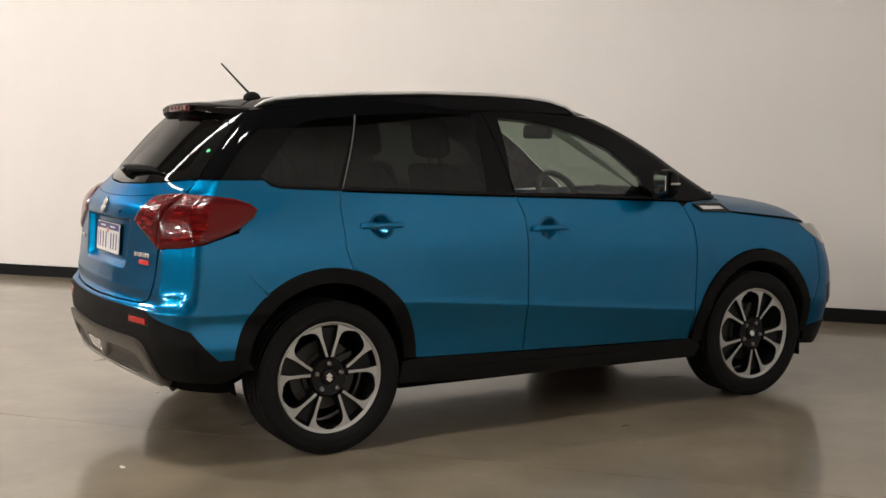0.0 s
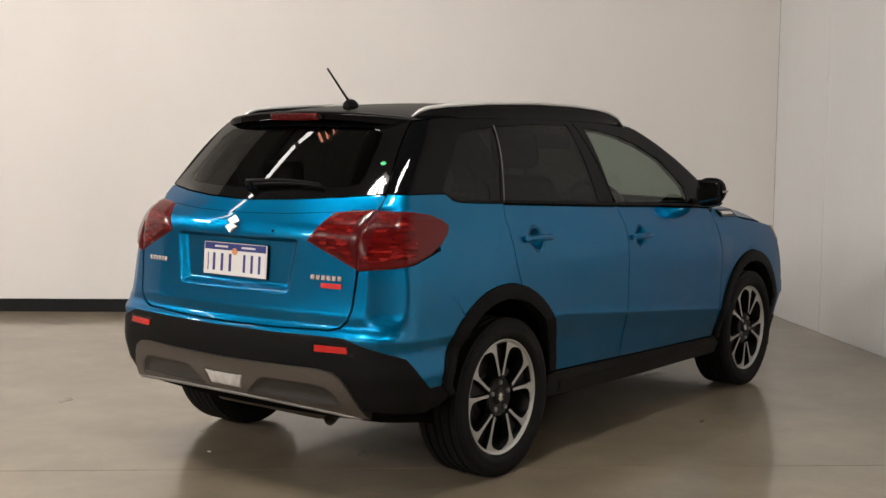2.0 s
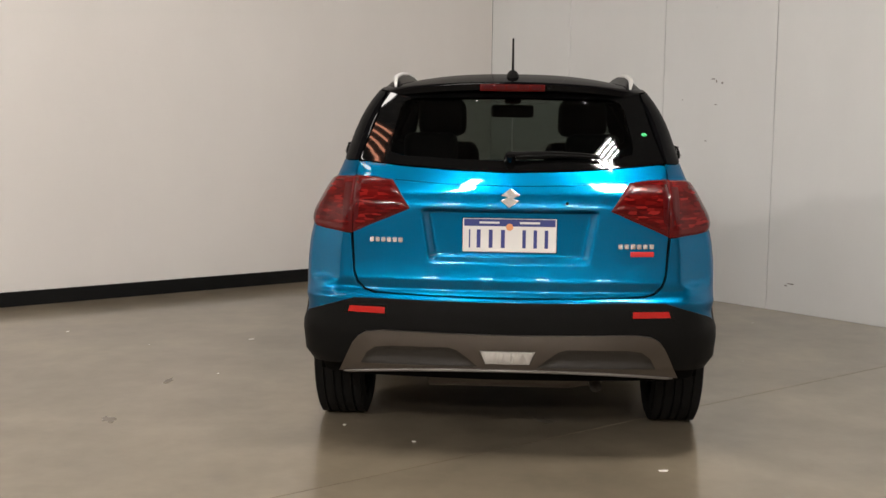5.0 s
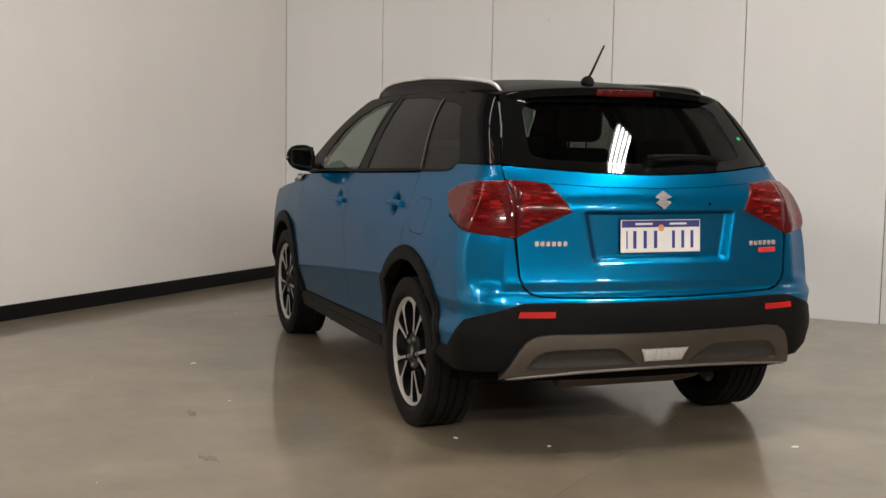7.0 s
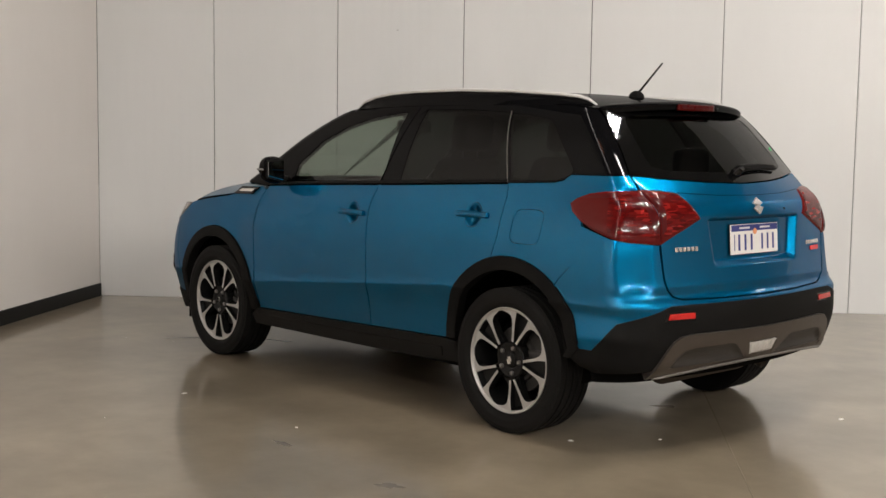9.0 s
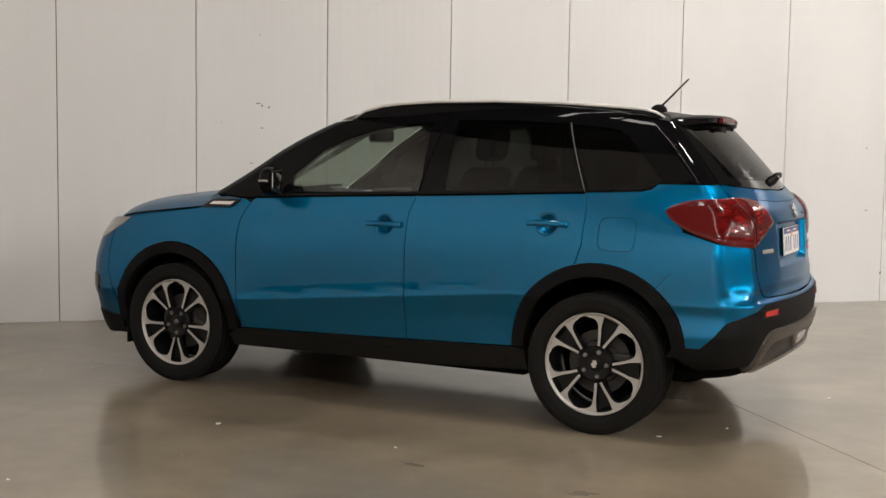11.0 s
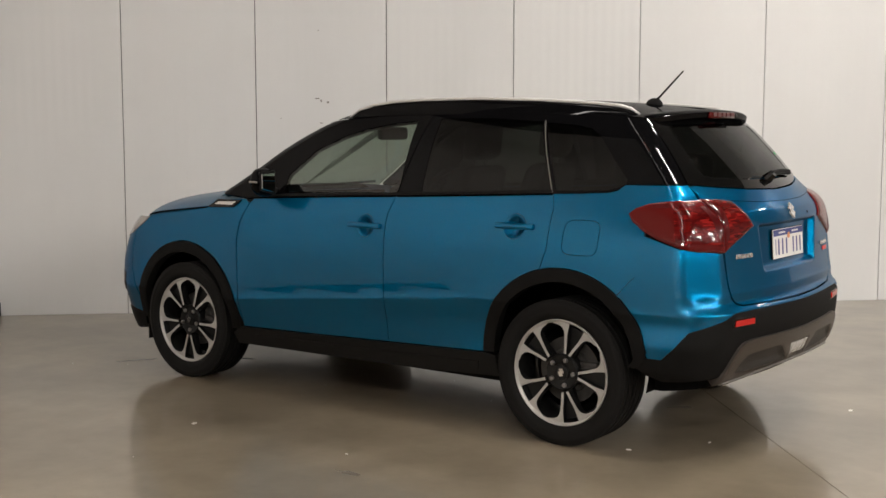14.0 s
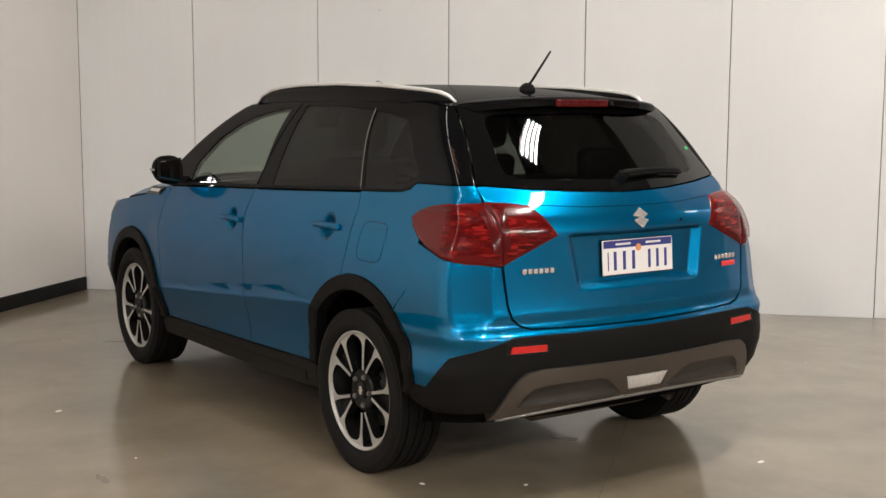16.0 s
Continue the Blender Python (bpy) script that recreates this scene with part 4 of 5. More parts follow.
    zone = [("r", 0.646, 0.930), ("r", 0.646, 1.116), ("s", -0.56, 1.112), ("s", -0.500, 1.086), ("s", -0.520, 1.03), ("s", -0.545, 0.950)]
    skin("ribbed_lens", loop(zone, step=0.012), RIBBED_LENS, lamp, "ribbed red lens", offset=0.002, thick=0.003, gap=0, grid=0.012, round_edge=0, dome=laid_on(outer, 0.0003, 0.0), calm=True)
    zone = [("r", 0.618, 0.930), ("r", 0.618, 1.116), ("r", 0.55, 1.113), ("r", 0.488, 1.104), ("r", 0.462, 1.072), ("r", 0.420, 1.008), ("r", 0.50, 0.976), ("r", 0.57, 0.946)]
    skin("ribbed_lens", loop(zone, step=0.012), RIBBED_LENS, lamp, "ribbed red lens", offset=0.002, thick=0.003, gap=0, grid=0.012, round_edge=0, dome=laid_on(inner, 0.0003, 0.0), calm=True)

    # reflector in the bumper
    ref = [("r", 0.490, 0.590), ("r", 0.640, 0.592), ("r", 0.632, 0.616), ("r", 0.490, 0.615)]
    frame_r = [("r", 0.476, 0.579), ("r", 0.665, 0.582), ("r", 0.650, 0.628), ("r", 0.476, 0.627)]
    rf = skin("reflector_frame", loop(frame_r), GLOSS_PLASTIC, car, "", offset=0.004, thick=0.01, gap=0, round_edge=0.002, grid=0.03)
    skin("reflector", loop(ref), REFLECTOR, rf, "bright red reflector", offset=0.009, thick=0.01, gap=0, round_edge=0.002, grid=0.03)

    # greenhouse side: black frame with three panes
    panes = [loop(S(g), True) for g in (FRONT_GLASS, REAR_GLASS, QUARTER_GLASS)]
    side = [("s", -0.255, 1.188), ("s", -0.45, 1.189), ("r", 0.634, 1.191), ("r", 0.610, 1.26), ("r", 0.578, 1.36), ("r", 0.548, 1.478)]
    side += S([(-0.1, 1.496), (0.2, 1.505), (0.6, 1.509), (1.0, 1.505), (1.2, 1.499), (1.36, 1.487)]) + [("f", 0.505, 1.472), ("f", 0.555, 1.40), ("f", 0.60, 1.30), ("f", 0.64, 1.20), ("f", 0.675, 1.11), ("f", 0.69, 1.075)]
    side += belt_line(2.02, 0.09, 0.0)[0:] + S([(-0.06, 1.1455), (-0.18, 1.1515), (-0.225, 1.1625)])
    side_frame = skin("pillar_frame", loop(side, True), BLACK_PAINT, car, "black gloss pillars and window frames", offset=0.001, thick=0.022, holes=panes, gap=0.001, screen=True)
    for name, pane, mat in (("front_window", panes[0], CLEAR_GLASS), ("rear_window", panes[1], PRIVACY_GLASS), ("quarter_window", panes[2], PRIVACY_GLASS)):
        skin(name, inset(pane, -0.004), mat, side_frame, "tinted side window" if mat is PRIVACY_GLASS else "clear side window", offset=-0.004, thick=0.0005, gap=0, screen=True, round_edge=0)
    # belt moulding and door shut lines in the frame
    mould = belt_line(1.96, 0.092, 0.004) + belt_line(0.092, 1.96, 0.016)
    skin("belt_moulding", loop(mould, True), PLASTIC, side_frame, "", offset=0.006, thick=0.008, gap=0, screen=True, grid=0.05)
    for xs in ([(0.965, 1.112), (0.905, 1.490), (0.898, 1.490), (0.957, 1.112)],):
        skin("shut_line", loop(S(xs), True), UNDER, side_frame, "", offset=0.0022, thick=0.004, gap=0, screen=True, round_edge=0)
    skin("quarter_divider", loop(S([(0.094, 1.143), (0.229, 1.468), (0.223, 1.468), (0.088, 1.143)]), True), DIVIDER, side_frame, "thin grey divider", offset=0.0028, thick=0.005, gap=0, screen=True, round_edge=0)

    # door mirror
    def fat(px, py, pz):
        t = (py - 0.83) / 0.195
        return (px - 0.05 * max(0, t) ** 2 + 0.02, py, pz + (0.012 * t) - (0.022 * t * t if pz > 1.14 else -0.03 * t * t))
    bm = bmesh.new()
    bmesh.ops.create_uvsphere(bm, u_segments=28, v_segments=16, radius=1)

    def egg(px, py, pz):
        soft = [math.copysign(abs(c) ** p, c) for c, p in ((px, 0.75), (py, 0.72), (pz, 0.70))]
        return fat(max(1.788 + 0.048 * soft[0], 1.750), 0.918 + 0.088 * soft[1], 1.142 + 0.080 * soft[2])
    shaped(bm, egg)
    mir = part("door_mirror", mirrored_bm(bm, s), BLACK_PAINT, car, "black gloss door mirror", True)
    bm = shaped(block((1.744, 0.848, 1.078), (1.756, 0.990, 1.210), 0.004, 2), fat)
    part("mirror_rim", mirrored_bm(bm, s), PLASTIC, mir)
    bm = shaped(block((1.738, 0.858, 1.088), (1.7475, 0.980, 1.200), 0.004, 2), fat)
    part("mirror_glass", mirrored_bm(bm, s), MIRROR, mir, "mirror glass")
    bm = shaped(block((1.765, 0.935, 1.112), (1.826, 1.008, 1.124), 0.005, 2), fat)
    part("indicator", mirrored_bm(bm, s), CLEAR_LENS, mir, "clear indicator strip")
    bm = block((1.79, 0.775, 1.085), (1.86, 0.86, 1.115), 0.012, 2)
    part("mirror_foot", mirrored_bm(bm, s), PLASTIC, mir)

    # roof rail, resting on both ends
    xs = [-0.21, -0.17, -0.12, 0.0, 0.3, 0.66, 1.0, 1.2, 1.33, 1.44, 1.53]
    zs = [1.496, 1.520, 1.534, 1.547, 1.567, 1.579, 1.577, 1.568, 1.554, 1.528, 1.476]
    ys = [0.508, 0.514, 0.518, 0.525, 0.535, 0.541, 0.544, 0.544, 0.541, 0.537, 0.532]
    v, f = tube(list(zip(xs, ys, zs)), [0.005, 0.009, 0.010, 0.0105, 0.0105, 0.0105, 0.0105, 0.0105, 0.010, 0.009, 0.005], 12, 0.9)
    v, f = flip(v, f, s)
    rail = build("roof_rail", v, f, SATIN, car, "satin silver roof rail")
    # the black fairing falls from the rail to the side of the roof in one sweep
    v, f = [], []
    for x, y, z in zip(xs, ys, zs):
        foot = min(z - 0.008, 1.490 + 0.012 * math.sin(math.pi * min(max((x + 0.2) / 1.7, 0), 1)))
        full = smooth01(np.array([(x + 0.17) / 0.16]))[0] * smooth01(np.array([(1.47 - x) / 0.2]))[0]
        wide = y + 0.012 + (float(half_width(np.array([x]), np.array([foot]))[0]) + 0.003 - y - 0.012) * full
        v += [(x, y - 0.035, foot - 0.012), (x, y - 0.014, z - 0.004), (x, y + 0.006, z - 0.004)]
        v += [(x, y + 0.006 + (wide - y - 0.006) * k - 0.006 * math.sin(math.pi * k), z - 0.004 + (foot - z + 0.004) * k) for k in (0.35, 0.7, 1.0)]
    for i in range(len(xs) - 1):
        for k in range(5):
            f.append((6 * i + k, 6 * i + k + 1, 6 * i + k + 7, 6 * i + k + 6))
    v, f = flip(v, f, s)
    build("rail_base", v, f, BLACK_PAINT, rail)

    # wheel housing
    for (cx, cz), yy in ((REAR_ARCH, 0.80), (FRONT_ARCH, 0.80)):
        verts, faces = [], []
        for i in range(25):
            a = radians(-14 + 208 * i / 24)
            for y in (0.44, yy):
                verts.append((cx + 0.415 * math.cos(a), y, cz + 0.405 * math.sin(a)))
        for i in range(24):
            faces.append((2 * i, 2 * i + 1, 2 * i + 3, 2 * i + 2))
        faces.append(tuple(2 * i for i in range(25)))
        v, f = flip(verts, faces, s)
        build("wheel_housing", v, f, UNDER, car, "", False)

    # head lamp at the nose
    skin("head_lamp", loop([("s", 2.845, 0.917), ("s", 2.945, 0.914), ("s", 3.02, 0.907), ("s", 3.10, 0.887), ("f", 0.50, 0.86), ("f", 0.50, 0.78), ("s", 3.13, 0.775), ("s", 3.02, 0.81), ("s", 2.90, 0.875)]), CLEAR_LENS, car, "clear head lamp", offset=0.006, thick=0.03, gap=0.002)


def build_body(car):
    both = (1, -1)
    # dark inner shell so that the shut lines read dark
    for s in both:
        arch_r = outline(arc(*REAR_ARCH, OUTER + 0.004, 0, 360, 40)[:-1], False, 0.03, s)
        arch_f = outline(arc(*FRONT_ARCH, OUTER + 0.004, 0, 360, 40)[:-1], False, 0.03, s)
        holes = [ring_of(circle(x, z, 0.064, 0.064, 20), s) for x, z in ((1.128, 0.948), (0.250, 0.985))]
        whole = [("r", 0.0, 0.30), ("r", 0.0, 1.14), ("r", 0.60, 1.165)] + [("s", -0.40, 1.17), ("s", -0.28, 1.165), ("s", -0.2, 1.135)] + belt_line(0.05, 1.96, -0.012) + S([(2.05, 1.03), (2.4, 0.97), (2.9, 0.905)])
        whole += [("f", 0.0, 0.86), ("f", 0.0, 0.24)] + S([(2.95, 0.24), (2.885, 0.33)]) + S([(2.885, 0.235), (0.45, 0.245), (-0.45, 0.30)])
        lp = outline([p for p in whole], False, 0.03, s)
        skin("inner_shell", lp, UNDER, car, "", offset=-0.018, thick=0.004, holes=[arch_r, arch_f] + holes, gap=0, grid=0.07, round_edge=0, flange=False)

    # rear bumper: painted upper half, black lower half, silver guard
    def both_sides(points):
        """A half outline from the middle to the side and back, made whole."""
        right = outline(points, False, 0.02, -1)
        left = outline(points, False, 0.02, 1)
        return left, right

    up = CLAD_EDGE[::-1]
    top = [("s", -0.285, 0.700), ("s", -0.325, 0.750), ("s", -0.370, 0.795), ("s", -0.395, 0.875), ("s", -0.393, 0.975), ("s", -0.46, 0.955), ("s", -0.56, 0.925), ("r", 0.640, 0.900), ("r", 0.626, 0.75), ("r", 0.612, 0.708), ("r", 0.580, 0.680), ("r", 0.535, 0.669), ("r", 0.30, 0.663), ("r", 0.0, 0.660)]
    half = up + [("s", -0.40, 0.47)] + arc(*REAR_ARCH, OUTER, 168, 132) + top
    whole_l, whole_r = outline(half[:-1] + [("r", 1e-6, 0.660)], False, 0.02, 1), outline(half[:-1] + [("r", -1e-6, 0.660)], False, 0.02, -1)

    def join(a, b):
        """One loop out of a left and a right half that meet in the middle."""
        a = [p for p in a if p[0] > 0.004]
        b = [p for p in b if p[0] < -0.004]
        return a + b[::-1]
    bumper = skin("rear_bumper", join(whole_l, whole_r), BLUE, car, "turquoise upper rear bumper", gap=0.0008, grid=0.014)
    low = CLAD_EDGE[::-1] + [("s", -0.400, 0.452), ("s", -0.392, 0.405), ("s", -0.43, 0.372), ("s", -0.49, 0.348), ("s", -0.53, 0.352), ("r", 0.58, 0.372), ("r", 0.0, 0.388)]
    skin("bumper_cladding", join(outline(low, False, 0.02, 1), outline(low, False, 0.02, -1)), PLASTIC, bumper, "black textured lower bumper", offset=0.004, thick=0.05, gap=0, round_edge=0.005)
    guard = [("r", 0.0, 0.518), ("r", 0.30, 0.521), ("r", 0.50, 0.523), ("r", 0.565, 0.515), ("r", 0.600, 0.495), ("r", 0.625, 0.462), ("r", 0.648, 0.415), ("r", 0.672, 0.365), ("r", 0.684, 0.343), ("r", 0.60, 0.353), ("r", 0.35, 0.370), ("r", 0.0, 0.378)]
    pocket = [("r", 0.118, 0.388), ("r", 0.160, 0.425), ("r", 0.200, 0.455), ("r", 0.235, 0.465), ("r", 0.47, 0.463), ("r", 0.530, 0.455), ("r", 0.565, 0.428), ("r", 0.590, 0.384), ("r", 0.35, 0.386)]
    fog = [("r", 0.0, 0.398), ("r", 0.088, 0.399), ("r", 0.111, 0.457), ("r", 0.0, 0.457)]
    pk = [outline(pocket, False, 0.02, s) for s in both]
    fg = join(outline(fog, False, 0.02, 1), outline(fog, False, 0.02, -1))
    grd = skin("bumper_guard", join(outline(guard, False, 0.02, 1), outline(guard, False, 0.02, -1)), SILVER, bumper, "silver guard under the bumper", offset=0.022, thick=0.035, holes=pk + [fg], gap=0.0, round_edge=0.006, grid=0.03)
    for p in pk:
        skin("guard_pocket", inset(p, -0.003), DARK_SILVER, grd, "dark grey pocket", offset=0.010, thick=0.004, gap=0, grid=0.025, dome=lambda d, a, z: 0.006 - 0.012 * float(smooth01(d / 0.03)), round_edge=0)
    lamp = skin("fog_lamp", inset(fg, 0.003), LAMP_WHITE, grd, "clear reversing lamp", offset=0.018, thick=0.012, gap=0, grid=0.02, dome=lambda d, a, z: 0.004 * float(smooth01(d / 0.01)), round_edge=0)
    skin("lamp_bezel", fg, GLOSS_PLASTIC, lamp, "", offset=0.004, thick=0.01, gap=0, grid=0.03, round_edge=0)
    edge = []
    for k in range(-24, 25):
        y = 0.66 * k / 24
        z = 0.377 - 0.028 * (abs(y) / 0.66) ** 2.2
        a = float(at_rear(y, z))
        edge.append(Vector(place(a, z)) + Vector(normal(np.array([a]), np.array([z]))[0]) * 0.022)
    v, f = tube(edge, [0.003] + [0.0075] * 47 + [0.003], 8, 0.9)
    build("guard_lip", v, f, LIP, grd, "bright lower lip")

    # tailgate
    gate = [("r", 0.0, 0.664), ("r", 0.30, 0.666), ("r", 0.53, 0.673), ("r", 0.575, 0.684), ("r", 0.606, 0.712), ("r", 0.620, 0.755), ("r", 0.630, 0.90), ("r", 0.634, 1.10), ("r", 0.630, 1.183), ("r", 0.598, 1.186), ("r", 0.45, 1.173), ("r", 0.25, 1.160), ("r", 0.0, 1.152)]
    gate_loop = join(outline(gate, False, 0.02, 1), outline(gate, False, 0.02, -1))
    tail = skin("tailgate", gate_loop, BLUE, car, "turquoise tailgate, shut", gap=0.0018, grid=0.008)
    crease = [("r", 0.0, 1.100), ("r", 0.25, 1.104), ("r", 0.468, 1.117), ("r", 0.468, 1.1155), ("r", 0.25, 1.1025), ("r", 0.0, 1.0985)]
    skin("garnish_gap", join(outline(crease, False, 0.02, 1), outline(crease, False, 0.02, -1)), UNDER, tail, "", offset=0.0012, thick=0.002, gap=0, round_edge=0)
    under = [("r", 0.0, 1.0065), ("r", 0.30, 1.0065), ("r", 0.352, 1.0075), ("r", 0.350, 0.9985), ("r", 0.0, 0.997)]
    skin("handle_shadow_gap", join(outline(under, False, 0.02, 1), outline(under, False, 0.02, -1)), GLOSS_PLASTIC, tail, "", offset=-0.004, thick=0.002, gap=0, round_edge=0)

    # rear window with a black border
    glass = [("r", 0.0, 1.155), ("r", 0.25, 1.163), ("r", 0.45, 1.176), ("r", 0.598, 1.189), ("r", 0.628, 1.192), ("r", 0.604, 1.26), ("r", 0.573, 1.36), ("r", 0.540, 1.478), ("r", 0.25, 1.482), ("r", 0.0, 1.482)]
    clear = [("r", 0.0, 1.200), ("r", 0.25, 1.205), ("r", 0.44, 1.214), ("r", 0.495, 1.228), ("r", 0.500, 1.26), ("r", 0.470, 1.41), ("r", 0.452, 1.437), ("r", 0.41, 1.450), ("r", 0.0, 1.455)]
    gl = join(outline(glass, True, 0.02, 1), outline(glass, True, 0.02, -1))
    cl = join(outline(clear, True, 0.02, 1), outline(clear, True, 0.02, -1))
    win = skin("rear_screen_border", gl, GLOSS_PLASTIC, tail, "black rear window border", offset=0.0, thick=0.012, holes=[cl], gap=0.0015, screen=True, grid=0.03)
    skin("rear_screen", cl, REAR_GLASS_TINT, win, "dark tinted rear window", offset=-0.003, thick=0.001, gap=0, screen=True, round_edge=0)
    m = frame_at(at_rear(-0.548, 1.305), 1.305, True)
    part("sticker", placed(plate_prism(circle(0, 0, 0.012, 0.009, 14), 0.002), m), GREEN, win, "small green round sticker")

    # roof, edge to edge, with its middle raised
    top_ring = [("r", 0.0, 1.487), ("r", 0.25, 1.487), ("r", 0.540, 1.480)] + S([(-0.1, 1.497), (0.2, 1.506), (0.6, 1.510), (1.0, 1.506), (1.2, 1.500), (1.36, 1.488)]) + [("f", 0.500, 1.476), ("f", 0.30, 1.517), ("f", 0.0, 1.532)]
    ring = outline(top_ring, True, 0.04, 1)
    while abs(ring[-1][0] - STARTS[5]) > 0.03 and ring[-1][0] < STARTS[3]:
        ring.pop()
        last = max(range(len(ring)), key=lambda i: ring[i][0])
    ring = ring[:last + 1]
    crown = spline([-0.42, -0.36, -0.2, 0.0, 0.35, 0.7, 1.0, 1.2, 1.35, 1.45], [1.487, 1.490, 1.526, 1.552, 1.575, 1.582, 1.578, 1.568, 1.554, 1.538])
    for name, drop, mat, label in (("roof", 0.0, BLACK_PAINT, "black gloss roof"), ("headliner", 0.03, LINER, "grey headliner")):
        verts, faces, m = [], [], 24
        for a, z in ring:
            p = place(a, z, True)
            for k in range(m + 1):
                t = -1 + 2 * k / m
                top = max(float(crown(p[0])), z)
                verts.append((p[0], p[1] * t, z + (top - z) * (1 - abs(t) ** 2.6) - drop))
        for i in range(len(ring) - 1):
            for k in range(m):
                faces.append((i * (m + 1) + k, i * (m + 1) + k + 1, (i + 1) * (m + 1) + k + 1, (i + 1) * (m + 1) + k))
        roof = build(name, verts, [f[::-1] for f in faces], mat, car, label)

    # spoiler over the rear window with the high brake lamp
    verts, faces, n = [], [], 40
    rows = ((-0.10, 1.532, 0.0), (-0.22, 1.524, 0.0), (-0.33, 1.523, 0.003), (-0.372, 1.519, 0.004), (-0.384, 1.510, 0.004), (-0.380, 1.486, 0.004), (-0.366, 1.479, 0.0), (-0.30, 1.482, 0.0))
    for i in range(n + 1):
        y = -0.545 + 1.09 * i / n
        q = abs(y) / 0.545
        for x, z, extra in rows:
            edge = smooth01((q - 0.90) / 0.10)
            zz = z - 0.030 * q ** 2.4 - 0.004 * q
            zz = zz + (1.470 - zz) * 0.25 * edge
            verts.append((x + (0.06 * q ** 2 + 0.07 * q ** 6) * (1 if x < -0.25 else 0.5), y * (1 - 0.0 * edge), zz))
    m = len(rows)
    for i in range(n):
        for k in range(m - 1):
            faces.append((i * m + k, i * m + k + 1, (i + 1) * m + k + 1, (i + 1) * m + k))
    faces += [tuple(range(m))[::-1], tuple(n * m + k for k in range(m))]
    sp = sharp(build("spoiler", verts, [f[::-1] for f in faces], BLACK_PAINT, car, "black gloss roof spoiler"), 50)
    bm = block((-0.392, -0.137, 1.4835), (-0.36, 0.137, 1.5125), 0.005, 2)
    shaped(bm, lambda x, y, z: (x + 0.05 * y * y, y, z - 0.25 * y * y))
    bl = part("brake_lamp", bm, RED_LENS, sp, "red high brake lamp", True)
    for k in range(-2, 3):
        part("lamp_cell", block((-0.3945, k * 0.05 - 0.020, 1.488), (-0.391, k * 0.05 + 0.020, 1.506), 0.001, 1), DEEP_RED, bl)
    part("washer_nozzle", block((-0.392, -0.165, 1.484), (-0.372, -0.145, 1.500), 0.004), GLOSS_PLASTIC, sp)

    # aerial
    bm = bmesh.new()
    bmesh.ops.create_uvsphere(bm, u_segments=20, v_segments=10, radius=1, matrix=Matrix.LocRotScale((-0.025, 0, 1.548), None, (0.045, 0.028, 0.034)))
    aer = part("aerial", bm, PLASTIC, car, "black roof aerial", True)
    v, f = tube([(-0.035, 0, 1.570), (-0.06, 0, 1.593), (-0.178, 0, 1.710)], [0.0065, 0.0055, 0.004], 8)
    build("aerial_mast", v, f, PLASTIC, aer)

    # windscreen
    ws = [("f", 0.0, 1.530), ("f", 0.30, 1.514), ("f", 0.49, 1.474), ("f", 0.55, 1.40), ("f", 0.595, 1.30), ("f", 0.635, 1.20), ("f", 0.672, 1.10), ("f", 0.695, 1.045), ("f", 0.0, 1.045)]
    wl, wr = outline(ws, True, 0.03, 1), outline(ws, True, 0.03, -1)
    mid = STARTS[5]
    wl = [p for p in wl if p[0] < mid - 0.01]
    # both halves meet in the middle: panes left and right of it share an edge
    for sgn, lp in ((1, wl), (-1, [p for p in wr if -mid + 0.01 < p[0] < 0])):
        ends = [(sgn * (mid - 0.0005), 1.045), (sgn * (mid - 0.0005), 1.530)]
        skin("windscreen", lp + ends, CLEAR_GLASS, car, "clear windscreen", offset=-0.002, thick=0.0005, gap=0, screen=True, round_edge=0)
    v, f = [], []
    for i in range(21):
        y = -0.62 + 1.24 * i / 20
        v += [(2.62 - 0.35 * y * y, y, 1.022 - 0.14 * y * y), (2.38 - 0.40 * y * y, y, 1.045 - 0.03 * y * y), (2.38 - 0.40 * y * y, y, 0.96)]
    for i in range(20):
        f += [(3 * i, 3 * i + 3, 3 * i + 4, 3 * i + 1), (3 * i + 1, 3 * i + 4, 3 * i + 5, 3 * i + 2)]
    build("cowl", v, f, PLASTIC, car, "black cowl below the windscreen")
    for s in both:
        v, f = tube([(2.52, 0.25 * s + 0.1, 1.066), (2.42, 0.35 * s - 0.15, 1.076), (2.33, 0.5 * s - 0.15, 1.085)], 0.008, 6)
        build("front_wiper", v, f, PLASTIC, car, "black front wiper")

    # bonnet
    edge_z = spline([2.0, 2.105, 2.635, 2.933, 3.06, 3.20], [1.020, 1.010, 0.957, 0.922, 0.895, 0.83])
    edge_y = spline([2.0, 2.2, 2.6, 2.933, 3.06, 3.20], [0.800, 0.792, 0.762, 0.700, 0.64, 0.50])
    v, f, nx, ny = [], [], 28, 32
    for i in range(nx + 1):
        t = i / nx
        for k in range(-1, ny + 2):
            q = min(1.0, max(-1.0, -1 + 2 * k / ny))
            skirt = 0.055 if k in (-1, ny + 1) else 0.0
            x0 = 2.06 + (3.20 - 2.06) * t
            yy = q * float(edge_y(x0))
            x = x0 + 0.10 * (1 - q * q) * t + 0.44 * (1 - t) ** 2 * (1 - q * q)
            lift = (0.060 + 0.052 * t) * (1 - abs(q) ** 4) * (1 - 0.50 * t ** 3) + 0.010
            v.append((x, yy * (1 - 0.12 * skirt), float(edge_z(x0)) + lift - skirt))
    for i in range(nx):
        for k in range(ny + 2):
            f.append((i * (ny + 3) + k, i * (ny + 3) + k + 1, (i + 1) * (ny + 3) + k + 1, (i + 1) * (ny + 3) + k))
    bonnet = build("bonnet", v, [q[::-1] for q in f], BLUE, car, "turquoise bonnet, shut")
    sharp(bonnet, 50)
